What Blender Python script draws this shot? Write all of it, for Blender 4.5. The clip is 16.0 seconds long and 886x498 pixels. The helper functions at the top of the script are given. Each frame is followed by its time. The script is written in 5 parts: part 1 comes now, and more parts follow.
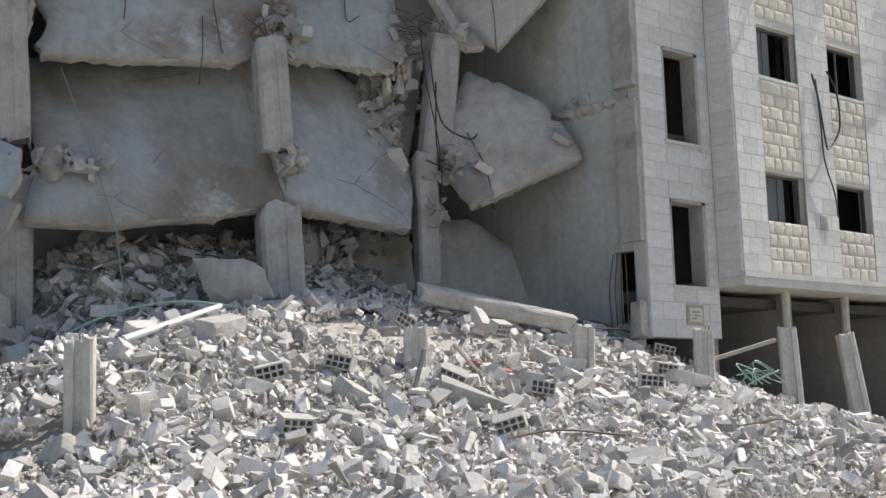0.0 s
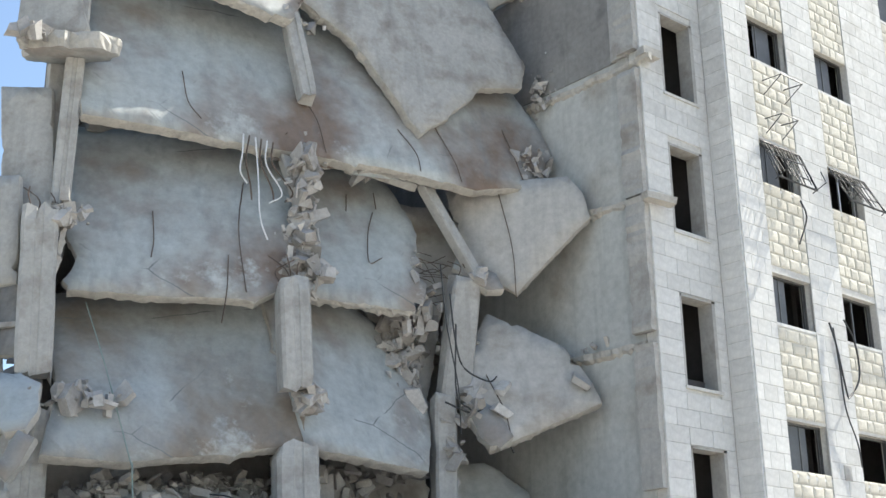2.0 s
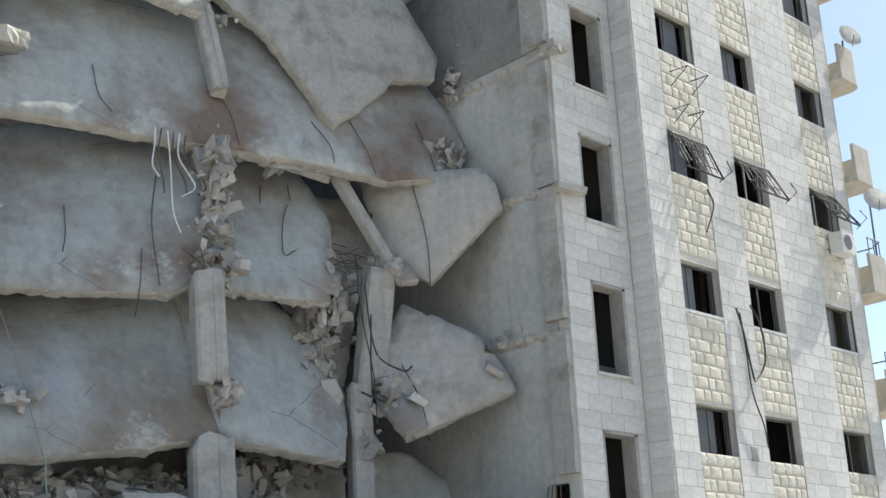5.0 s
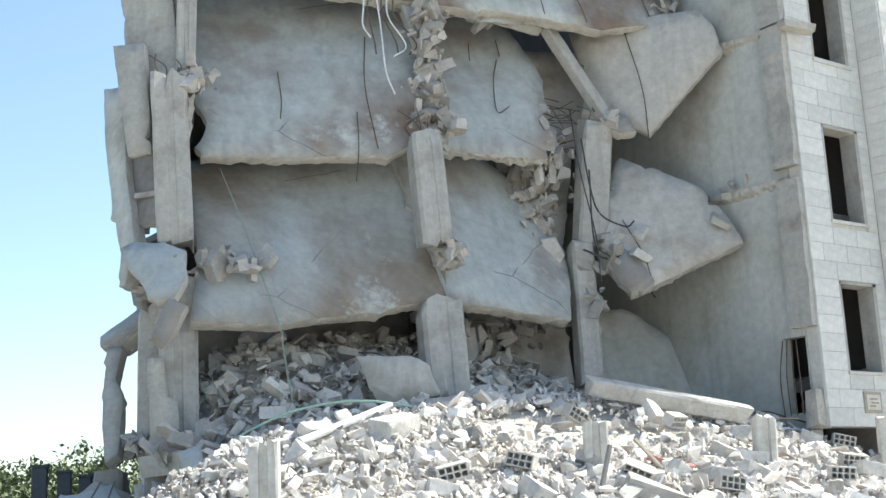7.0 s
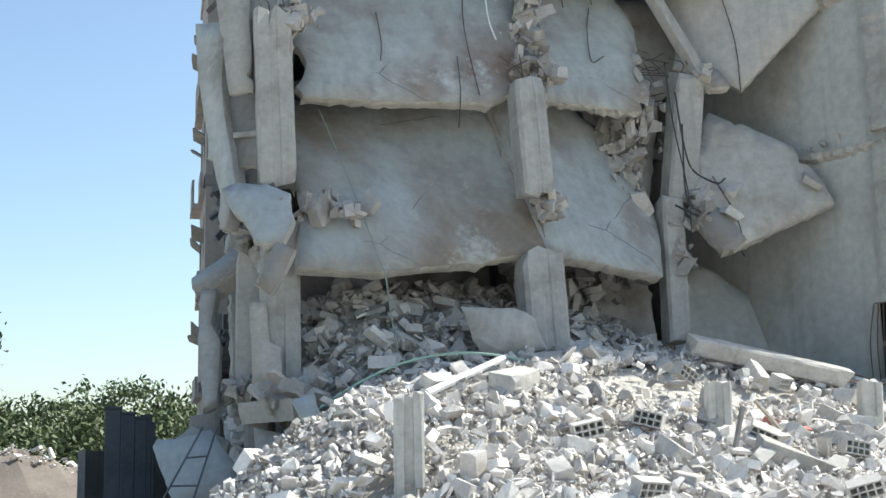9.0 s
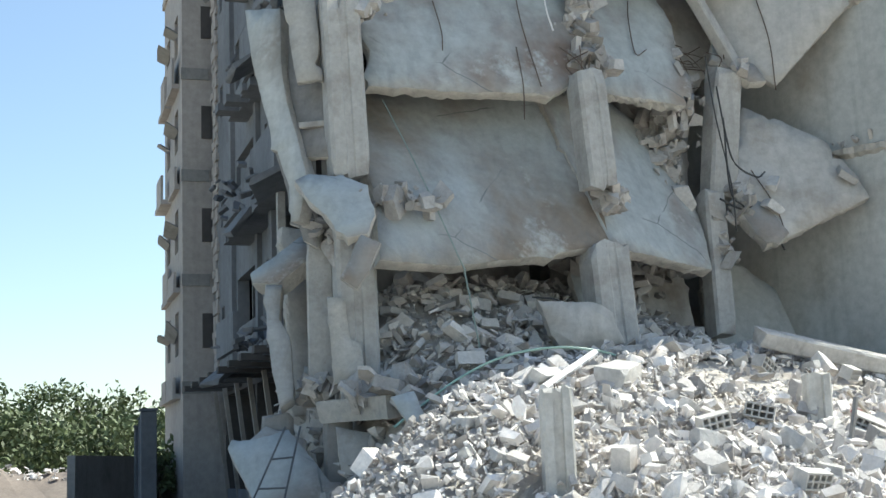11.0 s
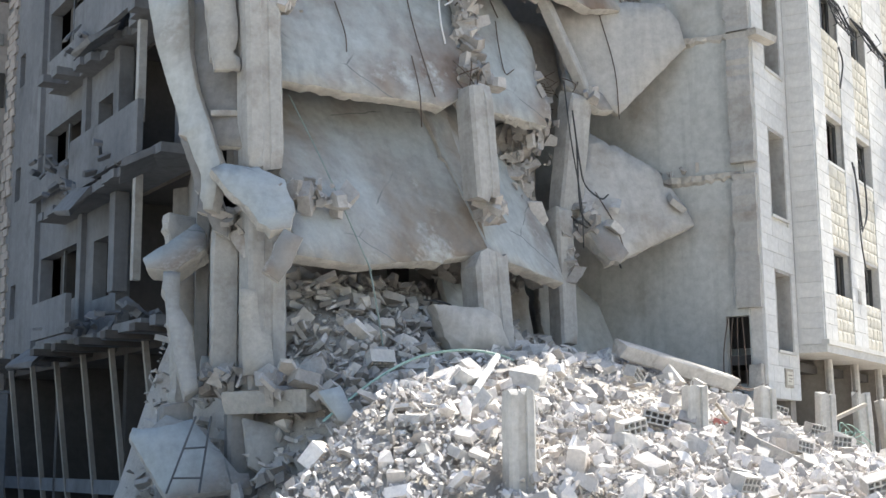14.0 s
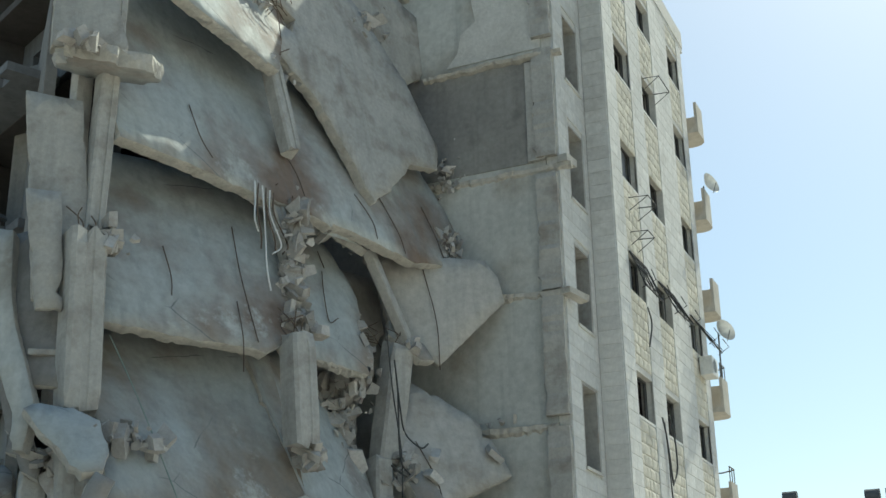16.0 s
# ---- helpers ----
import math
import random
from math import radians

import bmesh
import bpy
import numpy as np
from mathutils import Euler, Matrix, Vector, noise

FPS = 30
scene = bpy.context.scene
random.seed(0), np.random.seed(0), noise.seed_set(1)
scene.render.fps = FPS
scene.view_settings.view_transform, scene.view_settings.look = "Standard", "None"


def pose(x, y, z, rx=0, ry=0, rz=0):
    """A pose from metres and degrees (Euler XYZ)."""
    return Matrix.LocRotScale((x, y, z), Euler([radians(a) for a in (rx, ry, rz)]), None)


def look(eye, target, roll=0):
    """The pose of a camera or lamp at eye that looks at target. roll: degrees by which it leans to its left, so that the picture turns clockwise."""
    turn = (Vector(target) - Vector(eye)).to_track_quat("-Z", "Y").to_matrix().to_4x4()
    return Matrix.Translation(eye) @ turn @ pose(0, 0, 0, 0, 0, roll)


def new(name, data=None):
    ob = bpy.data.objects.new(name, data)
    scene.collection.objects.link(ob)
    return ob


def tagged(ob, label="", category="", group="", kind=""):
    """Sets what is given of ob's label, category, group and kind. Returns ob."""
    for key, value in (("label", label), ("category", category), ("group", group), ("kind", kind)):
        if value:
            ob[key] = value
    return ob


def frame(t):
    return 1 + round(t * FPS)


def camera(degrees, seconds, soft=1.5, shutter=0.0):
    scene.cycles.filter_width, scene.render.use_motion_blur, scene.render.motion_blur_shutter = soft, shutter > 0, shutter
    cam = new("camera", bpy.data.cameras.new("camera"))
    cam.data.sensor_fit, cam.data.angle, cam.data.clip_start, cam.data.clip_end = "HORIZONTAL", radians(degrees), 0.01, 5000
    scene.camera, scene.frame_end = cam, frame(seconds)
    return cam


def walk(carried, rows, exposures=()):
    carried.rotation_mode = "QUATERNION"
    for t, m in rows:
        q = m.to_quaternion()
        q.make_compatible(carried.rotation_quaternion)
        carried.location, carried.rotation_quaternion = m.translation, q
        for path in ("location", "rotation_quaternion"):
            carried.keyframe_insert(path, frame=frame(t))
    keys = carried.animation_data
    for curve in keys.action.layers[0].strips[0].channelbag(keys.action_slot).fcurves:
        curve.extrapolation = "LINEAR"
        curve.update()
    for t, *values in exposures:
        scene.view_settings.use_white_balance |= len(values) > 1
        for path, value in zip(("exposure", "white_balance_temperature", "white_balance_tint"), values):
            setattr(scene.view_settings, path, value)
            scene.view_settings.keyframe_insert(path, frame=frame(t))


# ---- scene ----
cam = camera(38.5, 16.0)
PATH = [
    (0, (-20.927, -14.908, 1.417), (-19.624, -13.415, 1.684), -1.8),
    (0.5, (-20.954, -14.915, 1.454), (-19.655, -13.432, 1.792), -1.4),
    (1, (-20.97, -14.896, 1.454), (-19.697, -13.418, 1.895), -1.5),
    (1.5, (-21.075, -14.719, 1.428), (-19.811, -13.265, 1.965), -1.2),
    (2, (-21.061, -14.708, 1.419), (-19.817, -13.278, 2.057), -0.8),
    (2.5, (-21.109, -14.678, 1.483), (-19.897, -13.267, 2.218), -0.9),
    (3, (-21.355, -14.283, 1.241), (-20.175, -12.924, 2.112), -2.1),
    (3.2, (-21.29, -14.359, 1.357), (-20.133, -13.002, 2.263), -2.2),
    (5.3, (-21.07, -14.977, 1.363), (-19.725, -13.606, 1.921), -2.0),
    (5.5, (-21.029, -14.857, 1.387), (-19.763, -13.403, 1.919), -1.3),
    (6, (-21.125, -14.531, 1.538), (-19.973, -12.975, 2.039), 0.6),
    (6.5, (-21.287, -14.275, 1.56), (-20.027, -12.797, 2.041), 0.5),
    (7, (-21.358, -13.857, 1.5), (-20.195, -12.285, 1.921), -2.8),
    (7.5, (-21.694, -13.568, 1.625), (-20.627, -11.924, 2.022), -3.4),
    (8, (-21.966, -13.236, 1.634), (-20.871, -11.603, 2.003), 0.9),
    (8.2, (-22.07, -13.054, 1.662), (-20.963, -11.428, 2.021), -0.2),
    (10.3, (-24.063, -10.805, 1.704), (-22.749, -9.34, 2.059), -0.7),
    (10.5, (-24.213, -10.564, 1.744), (-22.896, -9.101, 2.097), -2.2),
    (11, (-24.811, -9.99, 1.734), (-23.469, -8.546, 2.069), -2.2),
    (11.5, (-25.215, -9.456, 1.73), (-23.797, -8.09, 2.083), -3.4),
    (12, (-25.813, -9.078, 1.771), (-24.362, -7.762, 2.175), -1.4),
    (12.5, (-26.294, -8.614, 1.711), (-24.813, -7.326, 2.095), -3.7),
    (13, (-26.842, -8.107, 1.701), (-25.288, -6.89, 2.023), -1.4),
    (13.5, (-27.256, -7.86, 1.707), (-25.642, -6.712, 1.984), -2.3),
    (14, (-27.5, -7.688, 1.813), (-25.834, -6.629, 2.13), -0.5),
    (14.5, (-27.541, -7.745, 1.933), (-25.818, -6.833, 2.379), 0.1),
    (15, (-27.656, -7.839, 1.87), (-25.92, -7.046, 2.468), -0.5),
    (15.5, (-27.795, -7.979, 1.779), (-26.063, -7.227, 2.439), -0.8),
    (16, (-27.749, -7.975, 1.68), (-26.04, -7.201, 2.373), -1.0),
]
walk(cam, [(t, look(eye, target, roll)) for t, eye, target, roll in PATH],
     exposures=((0.0, 0.2, 6600, 10), (0.5, 0.38, 6600, 10), (1.0, 0.65, 6600, 8), (1.5, 0.88, 6500, 7), (2.5, 1.16, 6450, 6), (3.0, 1.17, 6450, 6), (5.5, 0.58, 6550, 5), (6.0, 1.12, 6600, 3), (6.5, 1.22, 6450, 5), (7.0, 1.15, 6500, 3), (7.5, 0.98, 6450, 3), (8.0, .82, 6400, 3), (10.5, 0.8, 6400, 3), (11.0, 0.88, 6400, 2), (12.0, 1.03, 6400, 2), (12.5, 1.22, 6500, 3), (13.0, 1.33, 6600, 6), (13.5, 1.27, 6600, 8), (14.0, 1.16, 6650, 9), (14.5, 1.05, 6650, 8), (15.0, 0.92, 6430, 2), (15.5, 0.47, 6450, -2), (16.0, 0.25, 6550, -6)))

# ---- light ----
SUN_AZ, SUN_EL = -10.5, 51.0
world = bpy.data.worlds.new("world")
scene.world = world
world.use_nodes = True
wn = world.node_tree
sky = wn.nodes.new("ShaderNodeTexSky")
sky.sky_type, sky.sun_disc = 'NISHITA', False
sky.sun_elevation, sky.sun_rotation = radians(SUN_EL), radians(90 - SUN_AZ)
sky.dust_density, sky.air_density = 1.2, 1.0
wn.links.new(sky.outputs[0], wn.nodes["Background"].inputs[0])
wn.nodes["Background"].inputs[1].default_value = 0.12
sun_data = bpy.data.lights.new("sun", 'SUN')
sun_data.energy, sun_data.angle, sun_data.color = 5.0, radians(0.5), (1.0, 0.95, 0.87)
sun = new("sun", sun_data)
sun_dir = Vector((math.cos(radians(SUN_EL)) * math.cos(radians(SUN_AZ)), math.cos(radians(SUN_EL)) * math.sin(radians(SUN_AZ)), math.sin(radians(SUN_EL))))
sun.matrix_world = look(sun_dir * 60, (0, 0, 0))

# ---- materials ----
def mat(name, c1, c2, c3=None, big=0.5, fine=9.0, rough=0.9, bump=0.25, metal=0.0, island=0.0, piece=0.0, streak=0.0, pale=None, crack=0.0, stain=0.55):
    """Two colours mixed by a broad noise, a third one in stains, fine grain and relief."""
    m = bpy.data.materials.new(name)
    m.use_nodes = True
    nt = m.node_tree
    N, L = nt.nodes, nt.links
    b = N["Principled BSDF"]
    b.inputs["Roughness"].default_value, b.inputs["Metallic"].default_value = rough, metal
    co = N.new("ShaderNodeTexCoord").outputs["Object"]

    def noise_node(scale, detail, vec=co, rg=0.6):
        n = N.new("ShaderNodeTexNoise")
        n.inputs["Scale"].default_value, n.inputs["Detail"].default_value, n.inputs["Roughness"].default_value = scale, detail, rg
        L.new(vec, n.inputs["Vector"])
        return n.outputs["Fac"]

    def ramp(fac, lo, hi):
        r = N.new("ShaderNodeMapRange")
        r.inputs["From Min"].default_value, r.inputs["From Max"].default_value = lo, hi
        L.new(fac, r.inputs["Value"])
        return r.outputs["Result"]

    def mix(fac, a, c, mode='MIX'):
        x = N.new("ShaderNodeMix")
        x.data_type, x.blend_type = 'RGBA', mode
        for sock, v in ((x.inputs["Factor"], fac), (x.inputs["A"], a), (x.inputs["B"], c)):
            if isinstance(v, (int, float)):
                sock.default_value = v
            elif isinstance(v, tuple):
                sock.default_value = (*v, 1)
            else:
                L.new(v, sock)
        return x.outputs["Result"]

    col = mix(ramp(noise_node(big, 5), 0.35, 0.65), c1, c2)
    if c3:
        col = mix(ramp(noise_node(big * 1.7, 5, rg=0.55), stain, stain + 0.2), col, c3)
    if pale:
        col = mix(ramp(noise_node(big * 2.6, 7, rg=0.75), 0.58, 0.68), col, pale)
    if crack:
        bend = N.new("ShaderNodeMix")
        bend.data_type = 'VECTOR'
        bend.inputs["Factor"].default_value = 0.22
        wob = N.new("ShaderNodeTexNoise")
        wob.inputs["Scale"].default_value, wob.inputs["Detail"].default_value = 1.3, 6
        L.new(co, wob.inputs["Vector"])
        L.new(co, bend.inputs["A"])
        L.new(wob.outputs["Color"], bend.inputs["B"])
        vo = N.new("ShaderNodeTexVoronoi")
        vo.feature = 'DISTANCE_TO_EDGE'
        vo.inputs["Scale"].default_value = crack
        L.new(bend.outputs["Result"], vo.inputs["Vector"])
        some = N.new("ShaderNodeMath")
        some.operation = 'MULTIPLY'
        L.new(ramp(vo.outputs["Distance"], 0.0045, 0.001), some.inputs[0])
        L.new(ramp(noise_node(0.7, 2), 0.52, 0.58), some.inputs[1])
        col = mix(some.outputs[0], col, tuple(v * 0.45 for v in c1))
    if streak:
        mp = N.new("ShaderNodeMapping")
        mp.inputs["Scale"].default_value = (2.2, 2.2, 0.12)
        L.new(co, mp.inputs["Vector"])
        st = ramp(noise_node(1.6, 4, mp.outputs[0]), 0.5, 0.75)
        ml = N.new("ShaderNodeMath")
        ml.operation = 'MULTIPLY'
        ml.inputs[1].default_value = streak
        L.new(st, ml.inputs[0])
        col = mix(ml.outputs[0], col, tuple(v * 0.55 for v in c1))
    for src, amount in (("island", island), ("piece", piece)):
        if amount:
            rnd = N.new("ShaderNodeNewGeometry").outputs["Random Per Island"] if src == "island" else N.new("ShaderNodeObjectInfo").outputs["Random"]
            r = N.new("ShaderNodeMapRange")
            r.inputs["To Min"].default_value, r.inputs["To Max"].default_value = 1 - amount, 1 + amount
            L.new(rnd, r.inputs["Value"])
            col = mix(1.0, col, r.outputs["Result"], 'MULTIPLY')
    grain = noise_node(fine, 6, rg=0.7)
    g = N.new("ShaderNodeMapRange")
    g.inputs["From Min"].default_value, g.inputs["From Max"].default_value = 0.3, 0.7
    g.inputs["To Min"].default_value, g.inputs["To Max"].default_value = 0.84, 1.12
    L.new(grain, g.inputs["Value"])
    col = mix(1.0, col, g.outputs["Result"], 'MULTIPLY')
    L.new(col, b.inputs["Base Color"])
    if bump:
        bp = N.new("ShaderNodeBump")
        bp.inputs["Strength"].default_value, bp.inputs["Distance"].default_value = bump, 0.03
        L.new(noise_node(fine * 1.6, 8, rg=0.7), bp.inputs["Height"])
        L.new(bp.outputs[0], b.inputs["Normal"])
    return m


M_SLAB = mat("slab_plaster", (0.375, 0.40, 0.395), (0.475, 0.495, 0.48), (0.215, 0.16, 0.125), big=0.2, fine=5, bump=0.3, streak=0.45, pale=(0.48, 0.485, 0.46), crack=0.35, stain=0.45)
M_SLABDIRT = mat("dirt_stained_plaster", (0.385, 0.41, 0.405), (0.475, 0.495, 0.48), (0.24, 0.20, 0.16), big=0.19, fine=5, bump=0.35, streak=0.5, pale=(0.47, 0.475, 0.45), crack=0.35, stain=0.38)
M_BROWNSLAB = mat("dusty_slab", (0.43, 0.415, 0.385), (0.52, 0.50, 0.465), (0.31, 0.275, 0.235), big=0.5, fine=6, bump=0.5, streak=0.3, stain=0.5)
# bank earth, darkened to hold the shade on its near slope
M_SOILSHADE = mat("shaded_soil", (0.13, 0.11, 0.095), (0.20, 0.165, 0.14), (0.26, 0.225, 0.19), big=0.35, fine=7, bump=0.8)
M_EDGE = mat("broken_concrete", (0.42, 0.40, 0.36), (0.52, 0.49, 0.44), (0.33, 0.30, 0.27), big=2.0, fine=14, bump=0.7)
M_COL = mat("column_concrete", (0.375, 0.365, 0.34), (0.455, 0.44, 0.41), (0.28, 0.255, 0.225), big=0.9, fine=10, bump=0.45, streak=0.4, stain=0.5)
M_DARKC = mat("dark_concrete", (0.22, 0.21, 0.20), (0.29, 0.28, 0.26), (0.15, 0.14, 0.135), big=0.6, fine=8, bump=0.4, streak=0.4)
M_BITS = mat("crushed_bits", (0.37, 0.35, 0.325), (0.48, 0.455, 0.425), (0.27, 0.235, 0.2), big=1.5, fine=16, bump=0.6, island=0.3)
M_RUBBLE = mat("rubble_concrete", (0.58, 0.545, 0.51), (0.72, 0.68, 0.645), (0.43, 0.375, 0.33), big=1.1, fine=16, bump=0.7, island=0.48)
# darker copy of the rubble colour, holding the shade under the slabs
M_RUBBLESHADE = mat("shaded_rubble", (0.42, 0.395, 0.365), (0.55, 0.52, 0.485), (0.30, 0.255, 0.215), big=0.7, fine=16, bump=0.4, island=0.4)
M_DUST = mat("rubble_dust", (0.46, 0.43, 0.39), (0.56, 0.525, 0.48), (0.37, 0.325, 0.28), big=0.9, fine=22, bump=1.0)
M_CHUNK = mat("concrete_chunk", (0.47, 0.45, 0.42), (0.62, 0.595, 0.56), (0.37, 0.33, 0.29), big=2.2, fine=14, bump=0.9, piece=0.25)
M_BLOCKH = mat("hollow_block", (0.46, 0.44, 0.41), (0.55, 0.53, 0.50), big=1.5, fine=18, bump=0.6, piece=0.12)
M_WHITE = mat("white_limestone", (0.55, 0.545, 0.525), (0.63, 0.62, 0.595), (0.43, 0.41, 0.375), big=0.5, fine=7, rough=0.8, bump=0.2, piece=0.08, island=0.08, streak=0.2)
M_YELLOW = mat("rough_yellow_stone", (0.55, 0.515, 0.435), (0.62, 0.585, 0.50), (0.48, 0.435, 0.35), big=1.6, fine=10, rough=0.85, bump=0.5, piece=0.10, island=0.12)
M_MORTAR = mat("mortar", (0.52, 0.505, 0.47), (0.60, 0.585, 0.55), big=1.5, fine=15, bump=0.4)
M_PARTY = mat("party_wall_plaster", (0.44, 0.445, 0.42), (0.535, 0.54, 0.51), (0.34, 0.31, 0.265), big=0.3, fine=6, bump=0.25, streak=0.4, pale=(0.47, 0.47, 0.45), stain=0.5)
M_BROWN = mat("brown_plaster", (0.27, 0.24, 0.21), (0.34, 0.31, 0.275), (0.21, 0.185, 0.165), big=0.5, fine=7, bump=0.3)
# near-black: the shade of rooms, openings and hollows is in this colour
M_SHADE = mat("painted_shade", (0.06, 0.055, 0.05), (0.09, 0.08, 0.075), big=0.5, fine=6, bump=0.1)
M_FRAME = mat("window_metal", (0.10, 0.10, 0.10), (0.15, 0.15, 0.145), big=2, fine=20, rough=0.5, bump=0.05, metal=0.6)
M_LIGHTFRAME = mat("bare_aluminium", (0.5, 0.5, 0.49), (0.6, 0.6, 0.59), big=2, fine=20, rough=0.45, bump=0.05, metal=0.7)
M_STEEL = mat("rusty_steel", (0.10, 0.075, 0.06), (0.16, 0.12, 0.095), big=6, fine=40, rough=0.8, bump=0.2, metal=0.3)
M_CABLE = mat("black_cable", (0.03, 0.03, 0.03), (0.05, 0.05, 0.05), big=3, fine=20, rough=0.6, bump=0.0)
M_STRIP = mat("pale_conduit", (0.6, 0.61, 0.62), (0.7, 0.7, 0.7), big=3, fine=20, rough=0.4, bump=0.0)
M_HOSE = mat("green_hose", (0.27, 0.42, 0.35), (0.34, 0.48, 0.41), big=3, fine=20, rough=0.5, bump=0.0)
M_POST = mat("post_concrete", (0.50, 0.48, 0.44), (0.60, 0.58, 0.54), (0.40, 0.38, 0.34), big=1.4, fine=12, bump=0.5, streak=0.35)
# grey taken darker to carry the shade on the west front
M_GREYB = mat("shaded_grey_render", (0.14, 0.146, 0.155), (0.20, 0.205, 0.212), (0.095, 0.095, 0.095), big=0.4, fine=5, bump=0.4, streak=0.4)
M_GRILLE = mat("black_paint", (0.03, 0.03, 0.032), (0.05, 0.05, 0.05), big=3, fine=20, rough=0.6, bump=0.1)
M_BEIGE = mat("beige_render", (0.35, 0.315, 0.285), (0.42, 0.38, 0.345), (0.26, 0.235, 0.21), big=0.3, fine=5, bump=0.2, streak=0.3)
M_FARB = mat("far_render", (0.44, 0.41, 0.36), (0.50, 0.47, 0.42), (0.36, 0.33, 0.29), big=0.2, fine=3, bump=0.1, streak=0.25)
M_PINK = mat("pink_render", (0.52, 0.38, 0.31), (0.57, 0.43, 0.35), big=0.3, fine=4, bump=0.1)
M_GLASS = mat("dusty_glass", (0.06, 0.065, 0.07), (0.10, 0.10, 0.105), big=1.2, fine=8, rough=0.5, bump=0.0)
M_DISH = mat("dish_enamel", (0.62, 0.62, 0.60), (0.7, 0.7, 0.68), big=2, fine=10, rough=0.5, bump=0.05)
M_EARTH = mat("dry_earth", (0.36, 0.33, 0.29), (0.44, 0.41, 0.36), (0.27, 0.245, 0.21), big=0.35, fine=6, bump=0.6)
M_LEAF = mat("leaf", (0.08, 0.11, 0.045), (0.115, 0.145, 0.06), (0.055, 0.08, 0.035), big=0.5, fine=6, rough=0.7, bump=0.0, island=0.35)
M_LINE = mat("grey_green_line", (0.20, 0.26, 0.23), (0.26, 0.31, 0.28), big=3, fine=20, rough=0.6, bump=0.0)
M_BARK = mat("bark", (0.10, 0.08, 0.06), (0.15, 0.12, 0.09), big=2, fine=12, bump=0.5)
M_WOOD = mat("grey_wood", (0.33, 0.29, 0.24), (0.42, 0.38, 0.32), big=2, fine=15, bump=0.3)
M_RED = mat("red_cloth", (0.42, 0.16, 0.14), (0.5, 0.25, 0.22), big=3, fine=12, bump=0.3)
M_PILLAR = mat("dark_painted_post", (0.07, 0.077, 0.088), (0.10, 0.107, 0.118), big=1, fine=9, bump=0.2)

# ---- mesh helpers ----
def mesh_ob(name, verts, faces, material, parent=None, smooth=False):
    me = bpy.data.meshes.new(name)
    me.from_pydata([tuple(v) for v in verts], [], faces)
    me.materials.append(material)
    me.validate()
    if smooth:
        me.polygons.foreach_set("use_smooth", [True] * len(me.polygons))
    ob = new(name, me)
    if parent:
        ob.parent = parent
    return ob


def part(name, bm, material, parent, label=""):
    bmesh.ops.recalc_face_normals(bm, faces=bm.faces)
    me = bpy.data.meshes.new(name)
    bm.to_mesh(me)
    bm.free()
    me.materials.append(material)
    ob = new(name, me)
    ob.parent = parent
    return tagged(ob, label)


def thing(name, label, category, group="", kind="", at=(0, 0, 0)):
    ob = new(name)
    ob.location = at
    ob.empty_display_size = 0.2
    bpy.context.view_layer.update()
    return tagged(ob, label, category, group, kind)


def add_box(bm, x0, x1, y0, y1, z0, z1, m=None, bevel=0.0):
    """A box, put through the matrix m."""
    r = bmesh.ops.create_cube(bm, size=1)
    vs = r["verts"]
    for v in vs:
        v.co = Vector(((v.co.x + .5) * (x1 - x0) + x0, (v.co.y + .5) * (y1 - y0) + y0, (v.co.z + .5) * (z1 - z0) + z0))
    if bevel:
        es = list({e for v in vs for e in v.link_edges})
        r2 = bmesh.ops.bevel(bm, geom=es, offset=bevel, segments=1, affect='EDGES')
        vs = list({v for f in r2["faces"] for v in f.verts} | {v for v in vs if v.is_valid})
    if m is not None:
        for v in vs:
            v.co = m @ v.co


def box_bm(*a, **k):
    bm = bmesh.new()
    add_box(bm, *a, **k)
    return bm


def tube_bm(pts, r, sides=6, bm=None):
    """A round bar along points."""
    bm = bm or bmesh.new()
    pts = [Vector(p) for p in pts]
    rings = []
    for k, p in enumerate(pts):
        d = (pts[min(k + 1, len(pts) - 1)] - pts[max(k - 1, 0)]).normalized()
        a = d.orthogonal().normalized()
        b = d.cross(a)
        rings.append([bm.verts.new(p + r * (math.cos(2 * math.pi * j / sides) * a + math.sin(2 * math.pi * j / sides) * b)) for j in range(sides)])
    for r0, r1 in zip(rings, rings[1:]):
        for j in range(sides):
            bm.faces.new((r0[j], r0[(j + 1) % sides], r1[(j + 1) % sides], r1[j]))
    bm.faces.new(rings[0][::-1])
    bm.faces.new(rings[-1])
    return bm


def smooth_path(pts, n=6):
    """Points along a soft curve through the given ones."""
    P = [Vector(p) for p in pts]
    P = [P[0] * 2 - P[1]] + P + [P[-1] * 2 - P[-2]]
    out = []
    for k in range(1, len(P) - 2):
        for j in range(n):
            t = j / n
            out.append(0.5 * ((2 * P[k]) + (P[k + 1] - P[k - 1]) * t + (2 * P[k - 1] - 5 * P[k] + 4 * P[k + 1] - P[k + 2]) * t * t
                              + (3 * P[k] - P[k - 1] - 3 * P[k + 1] + P[k + 2]) * t ** 3))
    return out + [P[-2]]


def wire(name, pts, r, material, parent, label="", n=6):
    return part(name, tube_bm(smooth_path(pts, n), r), material, parent, label)


rng = random.Random(11)


